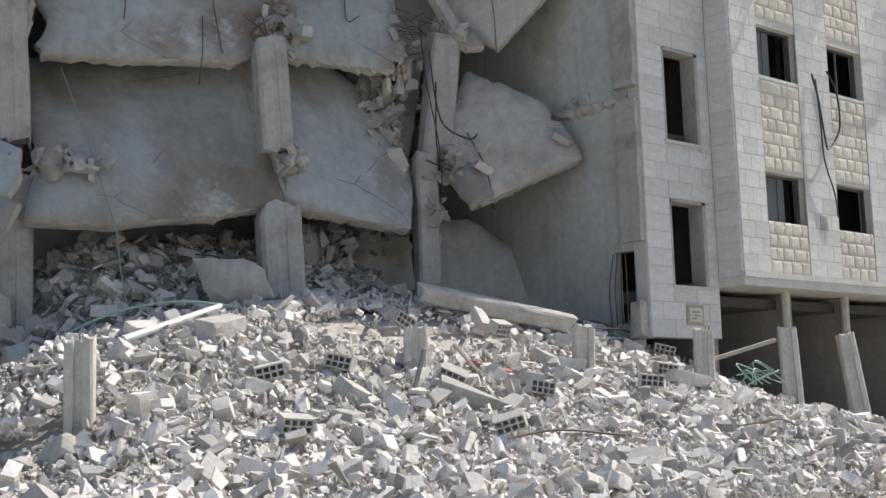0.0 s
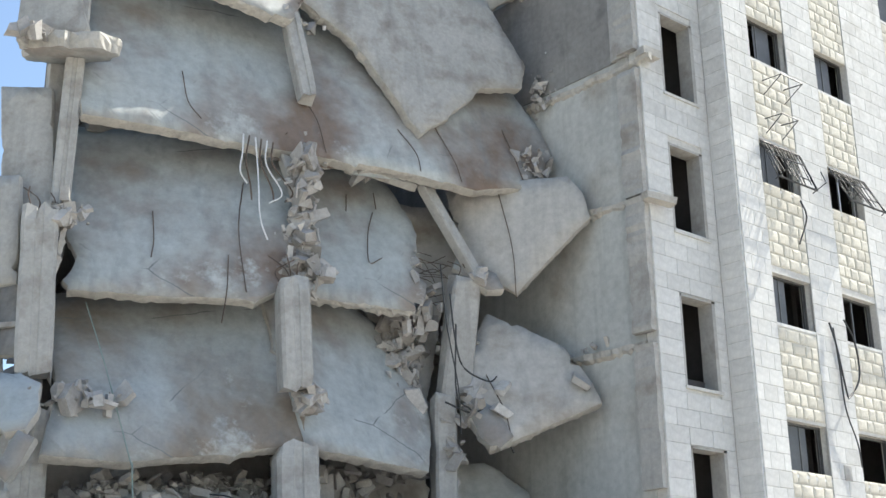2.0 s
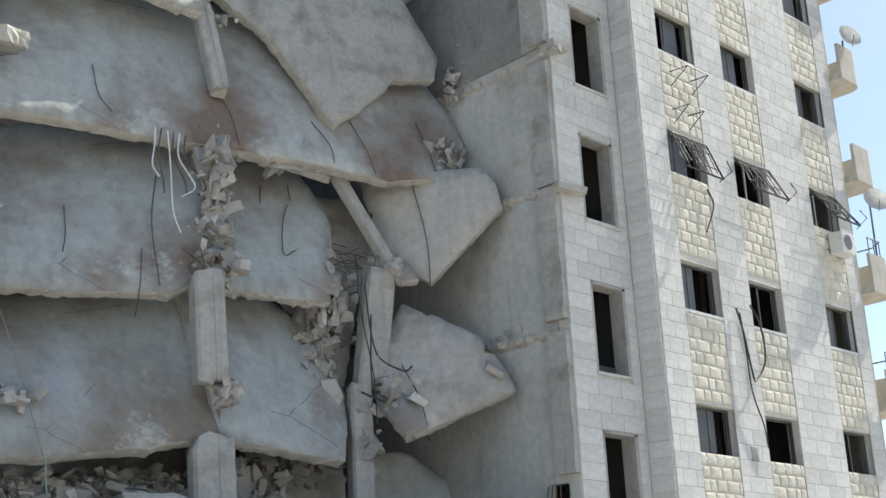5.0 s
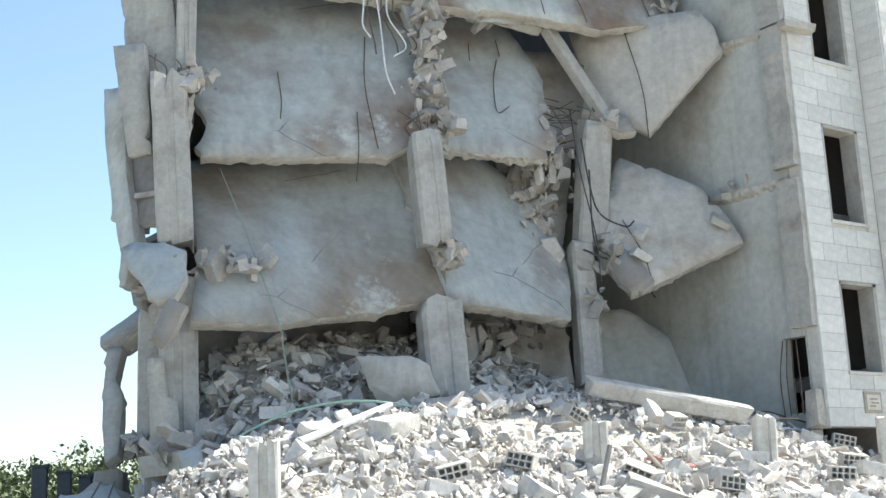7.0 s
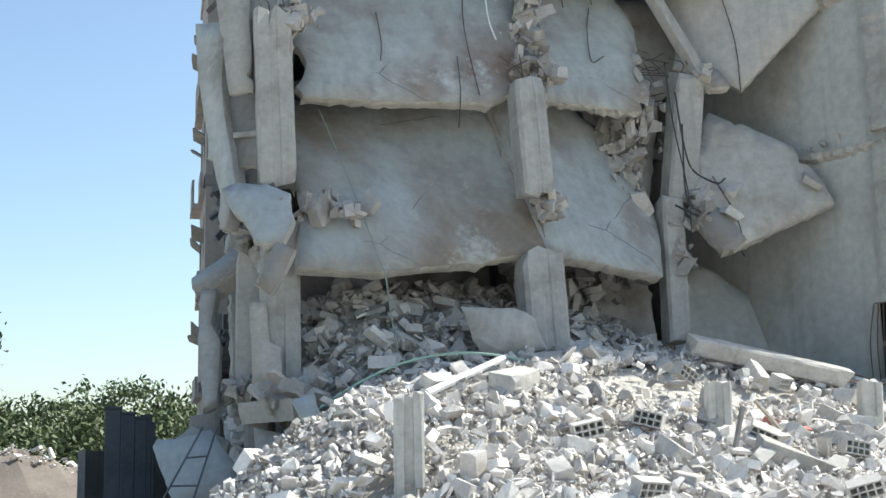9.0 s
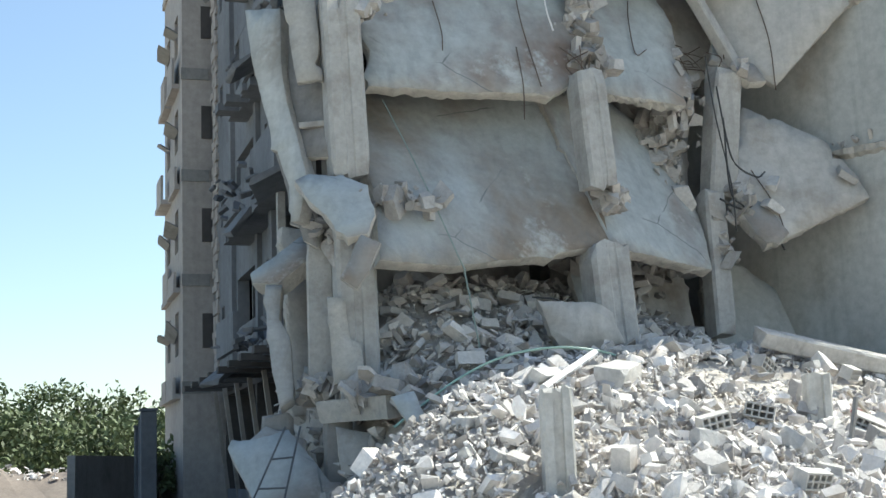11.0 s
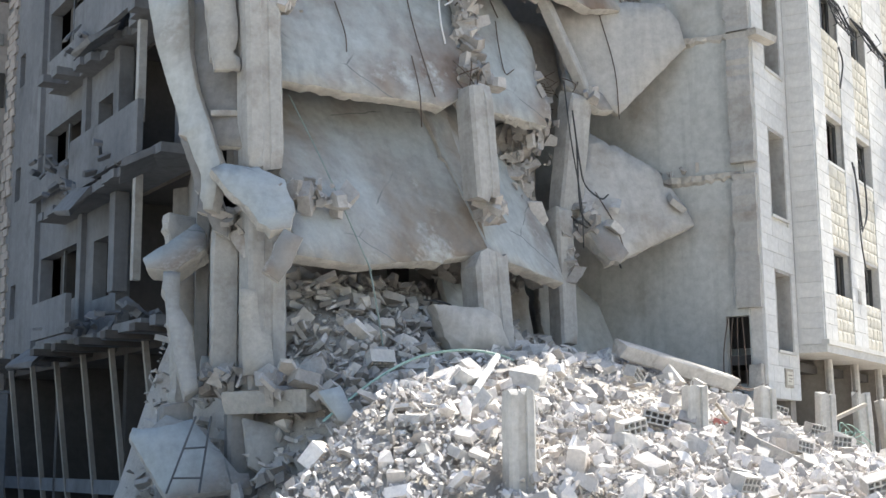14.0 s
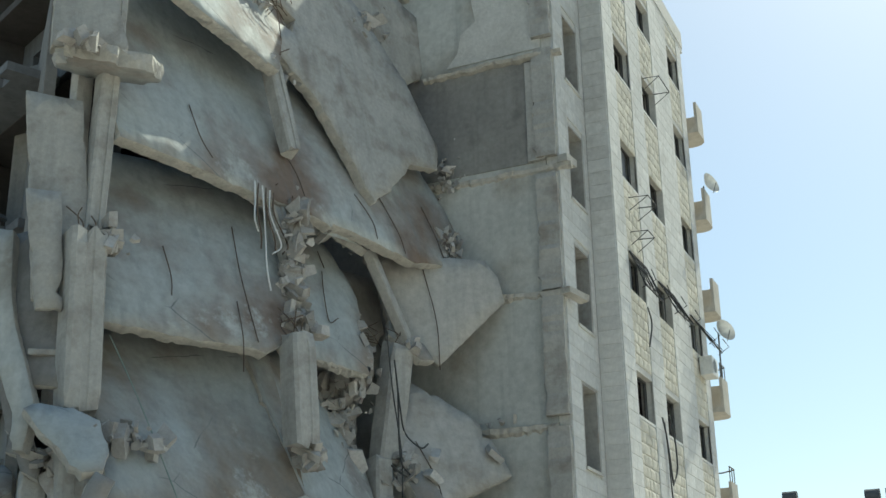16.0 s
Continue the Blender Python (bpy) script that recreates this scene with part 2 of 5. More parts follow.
def shard_bm(size, rough=0.25, seed=0, bm=None, m=None, cut=0.28):
    """An angular piece: the hull of a jittered box with knocked-off corners."""
    r = random.Random(seed)
    bm = bm or bmesh.new()
    vs = []
    for sx in (-.5, .5):
        for sy in (-.5, .5):
            for sz in (-.5, .5):
                p = [sx * (1 - rough * r.random()), sy * (1 - rough * r.random()), sz * (1 - rough * r.random())]
                if r.random() < cut:
                    for ax in range(3):
                        q = list(p)
                        q[ax] *= 1 - 0.45 * r.random() - 0.15
                        vs.append(bm.verts.new(q))
                else:
                    vs.append(bm.verts.new(p))
    for v in vs:
        v.co = Vector((v.co.x * size[0], v.co.y * size[1], v.co.z * size[2]))
        if m is not None:
            v.co = m @ v.co
    h = bmesh.ops.convex_hull(bm, input=vs)
    bmesh.ops.delete(bm, geom=[g for g in set(h["geom_interior"] + h["geom_unused"]) if isinstance(g, bmesh.types.BMVert)], context='VERTS')
    return bm


def plate(name, o, eu, ev, uv, thick, label, category, face=None, rough=0.02, seed=1, sag=0.0, edge_mat=None, curl=0.0, fade=99.0):
    """A broken slab: an outline in its own plane, ragged along its rim, bent and uneven, with a worn edge of real thickness."""
    r = random.Random(seed)
    o, eu, ev = Vector(o), Vector(eu).normalized(), Vector(ev).normalized()
    en = eu.cross(ev).normalized()
    if en.y > 0:
        en = -en
    pts = []
    w = 0.0
    n = len(uv)
    for k in range(n):
        a, b = Vector(uv[k]), Vector(uv[(k + 1) % n])
        L = (b - a).length
        s = max(1, int(L / 0.09))
        side = Vector((b.y - a.y, a.x - b.x)) / max(L, 1e-6)
        for j in range(s):
            p = a.lerp(b, j / s)
            w = 0.55 * w + r.gauss(0, rough * .16) - (abs(r.gauss(0, rough * 2.6)) if r.random() < .05 else 0)
            pts.append(p + side * w)
    cu = sum((p.x for p in pts), 0) / len(pts)
    cv = sum((p.y for p in pts), 0) / len(pts)
    th = thing(name, label, category, at=o)
    bm = bmesh.new()

    def flat(p, d, grow=0.0):
        off = Vector((p.x - cu, p.y - cv))
        q = p + off.normalized() * grow
        return Vector((q.x, q.y, -d))

    def bent(u, v, d):
        low = sag * math.sin(u * 1.1 + seed) - curl * max(0, v) ** 2 * max(0, 1 - max(0, u) / fade)
        low += .016 * noise.noise((u * .9, v * .9, seed * 3.1)) + .006 * noise.noise((u * 3.1, v * 3.1, seed))
        return eu * u + ev * v + en * (d + low)
    rim = [bm.verts.new(flat(p, 0, -abs(r.gauss(.006, rough * .3)))) for p in pts]
    rim1 = [bm.verts.new(flat(p, 0.02 + r.uniform(0, .05), r.gauss(0, rough * .35))) for p in pts]
    rim2 = [bm.verts.new(flat(p, thick * r.uniform(.4, .62), r.gauss(0, rough * .35))) for p in pts]
    rim3 = [bm.verts.new(flat(p, thick, r.gauss(-.03, rough * .6))) for p in pts]
    N = len(pts)
    for ra, rb in ((rim, rim1), (rim1, rim2), (rim2, rim3)):
        for k in range(N):
            bm.faces.new((ra[k], ra[(k + 1) % N], rb[(k + 1) % N], rb[k])).material_index = 1
    caps = [bm.faces.new(rim), bm.faces.new(rim3[::-1])]
    for _ in range(5):
        bmesh.ops.triangulate(bm, faces=caps, ngon_method='BEAUTY')
        longs = [e for e in bm.edges if e.calc_length() > .55 and all(f.material_index == 0 for f in e.link_faces)]
        if not longs:
            break
        bmesh.ops.subdivide_edges(bm, edges=longs, cuts=1)
        caps = [f for f in bm.faces if f.material_index == 0 and len(f.verts) > 3]
    for f in bm.faces:
        f.smooth = f.material_index == 0
    for v in bm.verts:
        v.co = bent(*v.co)
    ob = part("slab", bm, face or M_SLAB, th)
    ob.data.materials.append(edge_mat or M_EDGE)
    return th, bent


def column(name, p0, p1, w, d, label, category="column", turn=0.0, seed=1, material=None, bars=3, groove=True):
    """A square cast column between two points: chamfered, with a fluted front, chipped ends and bare bars."""
    r = random.Random(seed)
    p0, p1 = Vector(p0), Vector(p1)
    ax = (p1 - p0).normalized()
    th = thing(name, label, category, at=p0)
    ex = Vector((math.cos(turn), math.sin(turn), 0))
    ex = (ex - ax * ex.dot(ax)).normalized()
    ey = ax.cross(ex).normalized()
    c = 0.12 * min(w, d)
    sec = [(-w / 2 + c, -d / 2), (-w * .12, -d / 2), (-w * .08, -d / 2 + .025), (w * .08, -d / 2 + .025), (w * .12, -d / 2), (w / 2 - c, -d / 2), (w / 2, -d / 2 + c), (w / 2, d / 2 - c),
           (w / 2 - c, d / 2), (-w / 2 + c, d / 2), (-w / 2, d / 2 - c), (-w / 2, -d / 2 + c)]
    if not groove:
        sec = [sec[k] for k in (0, 5, 6, 7, 8, 9, 10, 11)]
    L = (p1 - p0).length
    n = max(3, int(L / 0.25))
    bm = bmesh.new()
    rings = []
    for k in range(n + 1):
        t = L * k / n
        chip = 0.10 if k in (0, n) else (0.03 if r.random() < .3 else 0.008)
        ring = []
        for x, y in sec:
            s = 1 - abs(r.gauss(0, chip))
            ring.append(bm.verts.new(ex * x * s + ey * y * s + ax * (t + (r.gauss(0, .05) if k in (0, n) else 0))))
        rings.append(ring)
    m = len(sec)
    for a, b in zip(rings, rings[1:]):
        for j in range(m):
            bm.faces.new((a[j], a[(j + 1) % m], b[(j + 1) % m], b[j]))
    bm.faces.new(rings[0][::-1])
    bm.faces.new(rings[-1])
    part("shaft", bm, material or M_COL, th)
    for k in range(bars):
        x, y = r.uniform(-.4, .4) * w, r.uniform(-.4, .4) * d
        q = ex * x + ey * y + ax * (L - .05)
        wire("bare_bar", [q, q + ax * .25 + Vector((r.gauss(0, .08), r.gauss(0, .08), 0)), q + ax * r.uniform(.3, .5) + Vector((r.gauss(0, .25), r.gauss(0, .2), 0))], 0.011, M_STEEL, th, "rusty bare reinforcing bar", 4)
    return th


def debris(center, spread, count, size, seed, name="debris_heap", label="", category="rubble"):
    """A clump of broken bits caught on a ledge: one joined heap."""
    r = random.Random(seed)
    bm = bmesh.new()
    for k in range(count // 2):
        s = size * (.3 + 1.7 * r.random() ** 2)
        m = Matrix.Translation(Vector(center) + Vector([r.gauss(0, v) for v in spread])) @ Euler([r.uniform(0, 6.3) for _ in range(3)]).to_matrix().to_4x4() @ Matrix.Diagonal((s * 1.5, s * 1.5, s * 1.5, 1))
        f = flake_bm(seed * 997 + k, r.choice((.1, .18, .26)))
        f.transform(m)
        me = bpy.data.meshes.new("bit")
        f.to_mesh(me)
        f.free()
        bm.from_mesh(me)
        bpy.data.meshes.remove(me)
    bmesh.ops.recalc_face_normals(bm, faces=bm.faces)
    me = bpy.data.meshes.new(name)
    bm.to_mesh(me)
    bm.free()
    me.materials.append(M_BITS)
    return tagged(new(name, me), label or "clump of broken pale concrete bits", category, kind="stuff")


# ---- ground ----
CREST = ((-17.5, .6), (-16.4, .62), (-15.5, 1.1), (-14.8, 1.7), (-14.1, 2.2), (-13.4, 2.52), (-12.2, 2.75), (-10.8, 3.05), (-9.4, 3.2), (-7.4, 3.32), (-5, 3.3), (-3.2, 3.12), (-1.7, 2.8), (0, 2.25), (2.85, 1.15), (4.8, .8), (8, .65), (14, .6))
WEST_O, WEST_D = Vector((-8.1, 14.26, 0)), Vector((.415, .91, 0))
WEST_N = Vector((-.91, .415, 0))


def lerp_table(tab, x):
    for (a, va), (b, vb) in zip(tab, tab[1:]):
        if x <= b:
            t = max(0.0, (x - a) / (b - a))
            return va + (vb - va) * t
    return tab[-1][1]


def soft(a, b, x):
    t = min(1, max(0, (x - a) / (b - a)))
    return t * t * (3 - 2 * t)


def ground_z(x, y):
    z = 0.62 * soft(-11, -3, y)
    far = math.hypot(x + 22, y + 12)
    return z + 1.1 * soft(45, 110, far)


def pile_z(x, y):
    g = ground_z(x, y)
    c = lerp_table(CREST, x) - 0.6
    if y < 1.9:
        w = lerp_table(((-7.5, 0), (-5, .06), (-3, .17), (-.3, .56), (1.0, .86), (1.9, 1.0)), y)
        left = soft(-16.2, -13.0, x)
        return g + max(0, c) * w * (.35 + .65 * left if y < 0 else 1)
    back = soft(2.6, 5.6, y)
    inner = lerp_table(((-17, .6), (-14.2, .7), (-13.6, 1.2), (-13.0, 2.4), (-12.4, 3.4), (-11.5, 4.45), (-9, 4.75), (-6.6, 4.75), (-5.4, 4.3), (-4.4, 3.6), (-3.5, 3.1), (-2.2, 2.7), (3, .7)), x)
    h = (g + max(0, c)) * (1 - back) + inner * back
    edge = soft(-14.5 + .2 * y, -13.4 + .2 * y, x)
    return g + (h - g) * (1 - soft(7.5, 9.5, y)) * (1 - soft(2.1, 3.3, y) * (1 - edge))


def grid_axis(lo, hi, near_lo, near_hi, fine, coarse):
    out, x = [], lo
    while x < hi:
        out.append(x)
        x += fine if near_lo <= x < near_hi else coarse if (near_lo - 60 < x < near_hi + 60) else coarse * 8
    return out + [hi]


gx, gy = grid_axis(-420, 420, -34, 16, 2.0, 6), grid_axis(-420, 420, -24, 30, 2.0, 6)
gv = [(x, y, ground_z(x, y) - .02 + .05 * noise.noise((x * .3, y * .3, 0))) for y in gy for x in gx]
nx = len(gx)
gf = [(j * nx + i, j * nx + i + 1, (j + 1) * nx + i + 1, (j + 1) * nx + i) for j in range(len(gy) - 1) for i in range(nx - 1)]
ground = tagged(mesh_ob("ground", gv, gf, M_EARTH, smooth=True), "dry pale earth strewn with dust around the ruin", "ground", kind="structure")

# ---- the rubble pile: a dusty core and thousands of broken pieces ----
px = [-16.4 + .22 * k for k in range(124)]
py = [-8 + .22 * k for k in range(78)]
pv = [(x, y, pile_z(x, y) - .12 + .16 * noise.noise((x * 1.3, y * 1.3, 3)) + .08 * noise.noise((x * 4, y * 4, 5))) for y in py for x in px]
nx = len(px)
pf = [(j * nx + i, j * nx + i + 1, (j + 1) * nx + i + 1, (j + 1) * nx + i) for j in range(len(py) - 1) for i in range(nx - 1)]
rubble_core = tagged(mesh_ob("rubble_core", pv, pf, M_DUST), "packed pale dust and grit under the rubble", "rubble", kind="stuff")

def flake_bm(seed, thick):
    """A flat broken piece: an uneven polygon with a snapped, slanting rim."""
    r = random.Random(seed)
    n = r.choice((3, 4, 4, 4, 5))
    bm = bmesh.new()
    a0 = r.uniform(0, 6.3)
    lo, hi = [], []
    for k in range(n):
        a = a0 + 2 * math.pi * (k + r.uniform(-.33, .33)) / n
        q = .5 * r.uniform(.6, 1.1)
        x, y = q * math.cos(a), q * math.sin(a) * .7
        lo.append(bm.verts.new((x, y, -thick * r.uniform(.4, .6))))
        hi.append(bm.verts.new((x * r.uniform(.84, 1.02), y * r.uniform(.84, 1.02), thick * r.uniform(.4, .6))))
    for k in range(n):
        bm.faces.new((lo[k], lo[(k + 1) % n], hi[(k + 1) % n], hi[k]))
    bm.faces.new(lo[::-1])
    bm.faces.new(hi)
    return bm


def lump_bm(seed, dims):
    """A knocked-about lump: the hull of random points in a flattened ball."""
    r = random.Random(seed)
    bm = bmesh.new()
    for k in range(11):
        d = Vector([r.gauss(0, 1) for _ in range(3)]).normalized() * r.uniform(.38, .56)
        bm.verts.new((d.x * dims[0], d.y * dims[1], d.z * dims[2]))
    h = bmesh.ops.convex_hull(bm, input=bm.verts[:])
    bmesh.ops.delete(bm, geom=[g for g in set(h["geom_interior"] + h["geom_unused"]) if isinstance(g, bmesh.types.BMVert)], context='VERTS')
    return bm


ARCH = []
for k in range(72):
    if k % 3 == 0:
        b = lump_bm(400 + k, (1, (.8, .6, .7, .5)[(k // 3) % 4], (.7, .45, .3, .55)[(k // 3) % 4]))
    elif k % 4:
        b = flake_bm(50 + k, (.06, .1, .16, .09, .28)[k % 5])
    else:
        b = shard_bm((1, (.75, .5, .62, .25)[(k // 4) % 4], (.5, .3, .22, .2)[(k // 4) % 4]), .28, 50 + k, cut=.25)
    bmesh.ops.triangulate(b, faces=b.faces)
    bmesh.ops.recalc_face_normals(b, faces=b.faces)
    b.verts.index_update()
    ARCH.append((np.array([v.co[:] for v in b.verts]), np.array([[v.index for v in f.verts] for f in b.faces])))
    b.free()


def scatter(name, count, region, sizes, seed, label, lift=0.0, height=pile_z, material=M_RUBBLE, flat=0.75, along=lambda x: 0):
    r = np.random.RandomState(seed)
    V, F, base = [], [], 0
    for k in range(count):
        for _ in range(20):
            x, y = r.uniform(region[0], region[1]), r.uniform(region[2], region[3])
            y += along(x)
            h = height(x, y)
            dusty = math.hypot((x + 7.6) / 2.4, (y - 1.0) / .7) < 1 and r.rand() < .8
            if (h - ground_z(x, y) > .04 or r.rand() < .5) and not dusty:
                break
        s = sizes[0] * (sizes[1] / sizes[0]) ** (r.rand() ** 2.1)
        v, f = ARCH[r.randint(len(ARCH))]
        e = Euler((r.normal(0, flat), r.normal(0, flat), r.uniform(0, 6.3))).to_matrix()
        V.append((v * s * r.uniform(.75, 1.25, 3)) @ np.array(e).T + (x, y, h + lift + r.uniform(-.25, .3) * s + r.uniform(0, .10)))
        F.append(f + base)
        base += len(v)
    V, F = np.concatenate(V), np.concatenate(F)
    me = bpy.data.meshes.new(name)
    me.vertices.add(len(V))
    me.vertices.foreach_set("co", V.ravel())
    me.loops.add(F.size)
    me.loops.foreach_set("vertex_index", F.ravel().astype(np.int32))
    me.polygons.add(len(F))
    me.polygons.foreach_set("loop_start", np.arange(0, F.size, 3, dtype=np.int32))
    me.polygons.foreach_set("use_smooth", np.zeros(len(F), dtype=bool))
    me.update(calc_edges=True)
    me.materials.append(material)
    return tagged(new(name, me), label, "rubble", kind="stuff")


scatter("rubble", 33000, (-16.2, 9, -6.6, 3.0), (.06, .42), 1, "sunlit heap of broken white concrete, plaster and block pieces")
scatter("gravel", 34000, (-16.2, 9, -7.2, 3.2), (.04, .14), 2, "small chips and grit between the rubble")
scatter("rubble", 8500, (-13.8, -2.4, 2.4, 8.0), (.07, .55), 3, "shaded heap of broken concrete under the fallen floors", material=M_RUBBLESHADE, flat=.55)
scatter("gravel", 5000, (-14, -2.4, 1.8, 8), (.04, .12), 4, "grit and chips under the fallen floors", material=M_RUBBLESHADE)

# ---- the standing right-hand building ----
def free_spans(lo, hi, holes):
    """The stretches of lo..hi outside the holes."""
    out, x = [], lo
    for a, b in sorted(holes):
        if a > x:
            out.append((x, min(a, hi)))
        x = max(x, b)
    if x < hi:
        out.append((x, hi))
    return [(a, b) for a, b in out if b - a > .04]


def wall_bm(x0, x1, z0, z1, y0, y1, holes):
    """A wall along x with openings right through it, in one closed piece."""
    bm = bmesh.new()
    xs = sorted({round(min(max(v, x0), x1), 4) for v in [x0, x1] + [c for h in holes for c in h[:2]]})
    zs = sorted({round(min(max(v, z0), z1), 4) for v in [z0, z1] + [c for h in holes for c in h[2:]]})

    def solid(i, j):
        if not (0 <= i < len(xs) - 1 and 0 <= j < len(zs) - 1):
            return False
        x, z = (xs[i] + xs[i + 1]) / 2, (zs[j] + zs[j + 1]) / 2
        return not any(h[0] < x < h[1] and h[2] < z < h[3] for h in holes)
    made = {}

    def at(i, j, y):
        if (i, j, y) not in made:
            made[i, j, y] = bm.verts.new((xs[i], y, zs[j]))
        return made[i, j, y]
    for i in range(len(xs) - 1):
        for j in range(len(zs) - 1):
            if not solid(i, j):
                continue
            q = ((i, j), (i + 1, j), (i + 1, j + 1), (i, j + 1))
            bm.faces.new([at(*c, y0) for c in q])
            bm.faces.new([at(*c, y1) for c in reversed(q)])
            for (a, b), (di, dj) in zip(zip(q, q[1:] + q[:1]), ((0, -1), (1, 0), (0, 1), (-1, 0))):
                if not solid(i + di, j + dj):
                    bm.faces.new((at(*a, y0), at(*a, y1), at(*b, y1), at(*b, y0)))
    return bm


PIECES = {}


def stone_mesh(kind, w, h, d, seed):
    """One facing stone, shared by all of its size: a cut block with soft edges or a rock-faced one."""
    key = (kind, round(w, 2), round(h, 2), seed % 4)
    if key in PIECES:
        return PIECES[key]
    r = random.Random(hash(key[1:]) % 1000 + seed % 4)
    e = .007
    V = [(-w / 2, d, -h / 2), (w / 2, d, -h / 2), (w / 2, d, h / 2), (-w / 2, d, h / 2)]
    if kind == "stone_block":
        V += [(-w / 2, e, -h / 2), (w / 2, e, -h / 2), (w / 2, e, h / 2), (-w / 2, e, h / 2)]
        V += [(-w / 2 + e, 0, -h / 2 + e), (w / 2 - e, 0, -h / 2 + e), (w / 2 - e, 0, h / 2 - e), (-w / 2 + e, 0, h / 2 - e)]
        F = [(8, 9, 10, 11)]
        rings = ((0, 4), (4, 8))
    else:
        V += [(-w / 2, .01, -h / 2), (w / 2, .01, -h / 2), (w / 2, .01, h / 2), (-w / 2, .01, h / 2)]
        V += [(sx * w * r.uniform(.3, .42), -r.uniform(.001, .009), sz * h * r.uniform(.26, .4)) for sx, sz in ((-1, -1), (1, -1), (1, 1), (-1, 1))]
        V += [(r.uniform(-.1, .1) * w, -r.uniform(.006, .014), r.uniform(-.2, .2) * h)]
        F = [(8, 9, 12), (9, 10, 12), (10, 11, 12), (11, 8, 12)]
        rings = ((0, 4), (4, 8))
    for a, b in rings:
        F += [(a + j, a + (j + 1) % 4, b + (j + 1) % 4, b + j) for j in range(4)]
    me = bpy.data.meshes.new(kind)
    me.from_pydata(V, [], F)
    me.materials.append(M_WHITE if kind == "stone_block" else M_YELLOW)
    PIECES[key] = me
    return me


STONES = []


def lay_stones(kind, x0, x1, z0, z1, holes, y, course, length, seed, turn=None):
    """Courses of facing stones on a wall, kept for laying last."""
    r = random.Random(seed)
    n = max(1, round((z1 - z0) / course))
    h = (z1 - z0) / n
    for k in range(n):
        za = z0 + k * h
        hs = [(q[0], q[1]) for q in holes if q[2] < za + h * .7 and q[3] > za + h * .3]
        for a, b in free_spans(x0, x1, hs):
            m = max(1, round((b - a) / length))
            cuts = [a + (b - a) * j / m for j in range(m + 1)]
            if k % 2 and m > 1:
                cuts = [a] + [(c + e) / 2 for c, e in zip(cuts, cuts[1:])] + [b]
            if kind == "rough_stone" and m > 1:
                cuts = [c + (r.uniform(-.08, .08) if 0 < j < len(cuts) - 1 else 0) for j, c in enumerate(cuts)]
            for c, e in zip(cuts, cuts[1:]):
                g = .003 if kind == "stone_block" else .012
                STONES.append((kind, (c + e) / 2, y, za + h / 2, round((e - c - g) / .04) * .04 if kind == "rough_stone" else round(e - c - g, 2), h - g, turn, r.randrange(100)))


apartment = thing("apartment_building", "six-storey apartment building faced in white and rough yellow stone", "building")
ROWS = (5.17, 8.32, 11.4, 14.46, 17.5, 20.2)
BAYW = ((.92, 2.35), (3.55, 4.95), (6.95, 8.3))
bay_holes = [(a, b, z, z + 1.1) for z in ROWS for a, b in BAYW]
stair_holes = [(-1.48, -.36, a, b) for a, b in ((3.87, 5.57), (6.75, 8.64), (9.98, 11.92), (13.08, 15.0), (16.2, 18.0), (19.3, 21.1))]
TOP = 22.0
part("bay_wall", wall_bm(0.02, 8.9, 4.05, TOP, .03, .32, bay_holes), M_MORTAR, apartment, "outer wall of the projecting bay")
part("stair_wall", wall_bm(-2.18, -.04, 2.85, TOP, .63, .92, stair_holes), M_MORTAR, apartment, "set-back wall beside the bay")
part("bay_side", box_bm(-.03, .3, .32, 1.1, 4.05, TOP), M_MORTAR, apartment)
bm = box_bm(-.06, 10.75, -.02, 3.5, 3.88, 4.05)
add_box(bm, -.06, 10.75, -.06, .10, 4.05, 4.16)
part("bay_floor", bm, M_MORTAR, apartment, "stained underside of the projecting bay")
# room surfaces get their indoor darkness from the near-black colour
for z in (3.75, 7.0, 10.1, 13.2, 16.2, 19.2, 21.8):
    part("storey_floor", box_bm(-2.0, 8.9, .93, 9.5, z - .2, z), M_SHADE, apartment, "floor of the dark rooms")
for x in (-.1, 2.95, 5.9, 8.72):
    part("room_wall", box_bm(x, x + .18, .93, 4.99, 4.05, TOP - .3), M_SHADE, apartment, "unlit room wall behind the openings")
part("room_wall", box_bm(-2.0, 8.9, 5.0, 5.2, 4.05, TOP - .3), M_SHADE, apartment, "unlit room wall behind the openings")
part("back_wall", box_bm(-2.2, 9.1, 9.5, 9.8, .5, TOP), M_BROWN, apartment)
part("end_wall", box_bm(8.9, 9.1, .06, 9.5, 4.05, TOP), M_FARB, apartment, "pale side wall above the balconies")
bm = box_bm(-2.25, 9.15, .0, 9.85, TOP, TOP + .18)
add_box(bm, -.05, 9.15, -.02, .2, TOP + .18, TOP + .75)
add_box(bm, -2.25, -.05, .6, .8, TOP + .18, TOP + .75)
part("roof", bm, M_MORTAR, apartment, "flat roof with a low parapet")
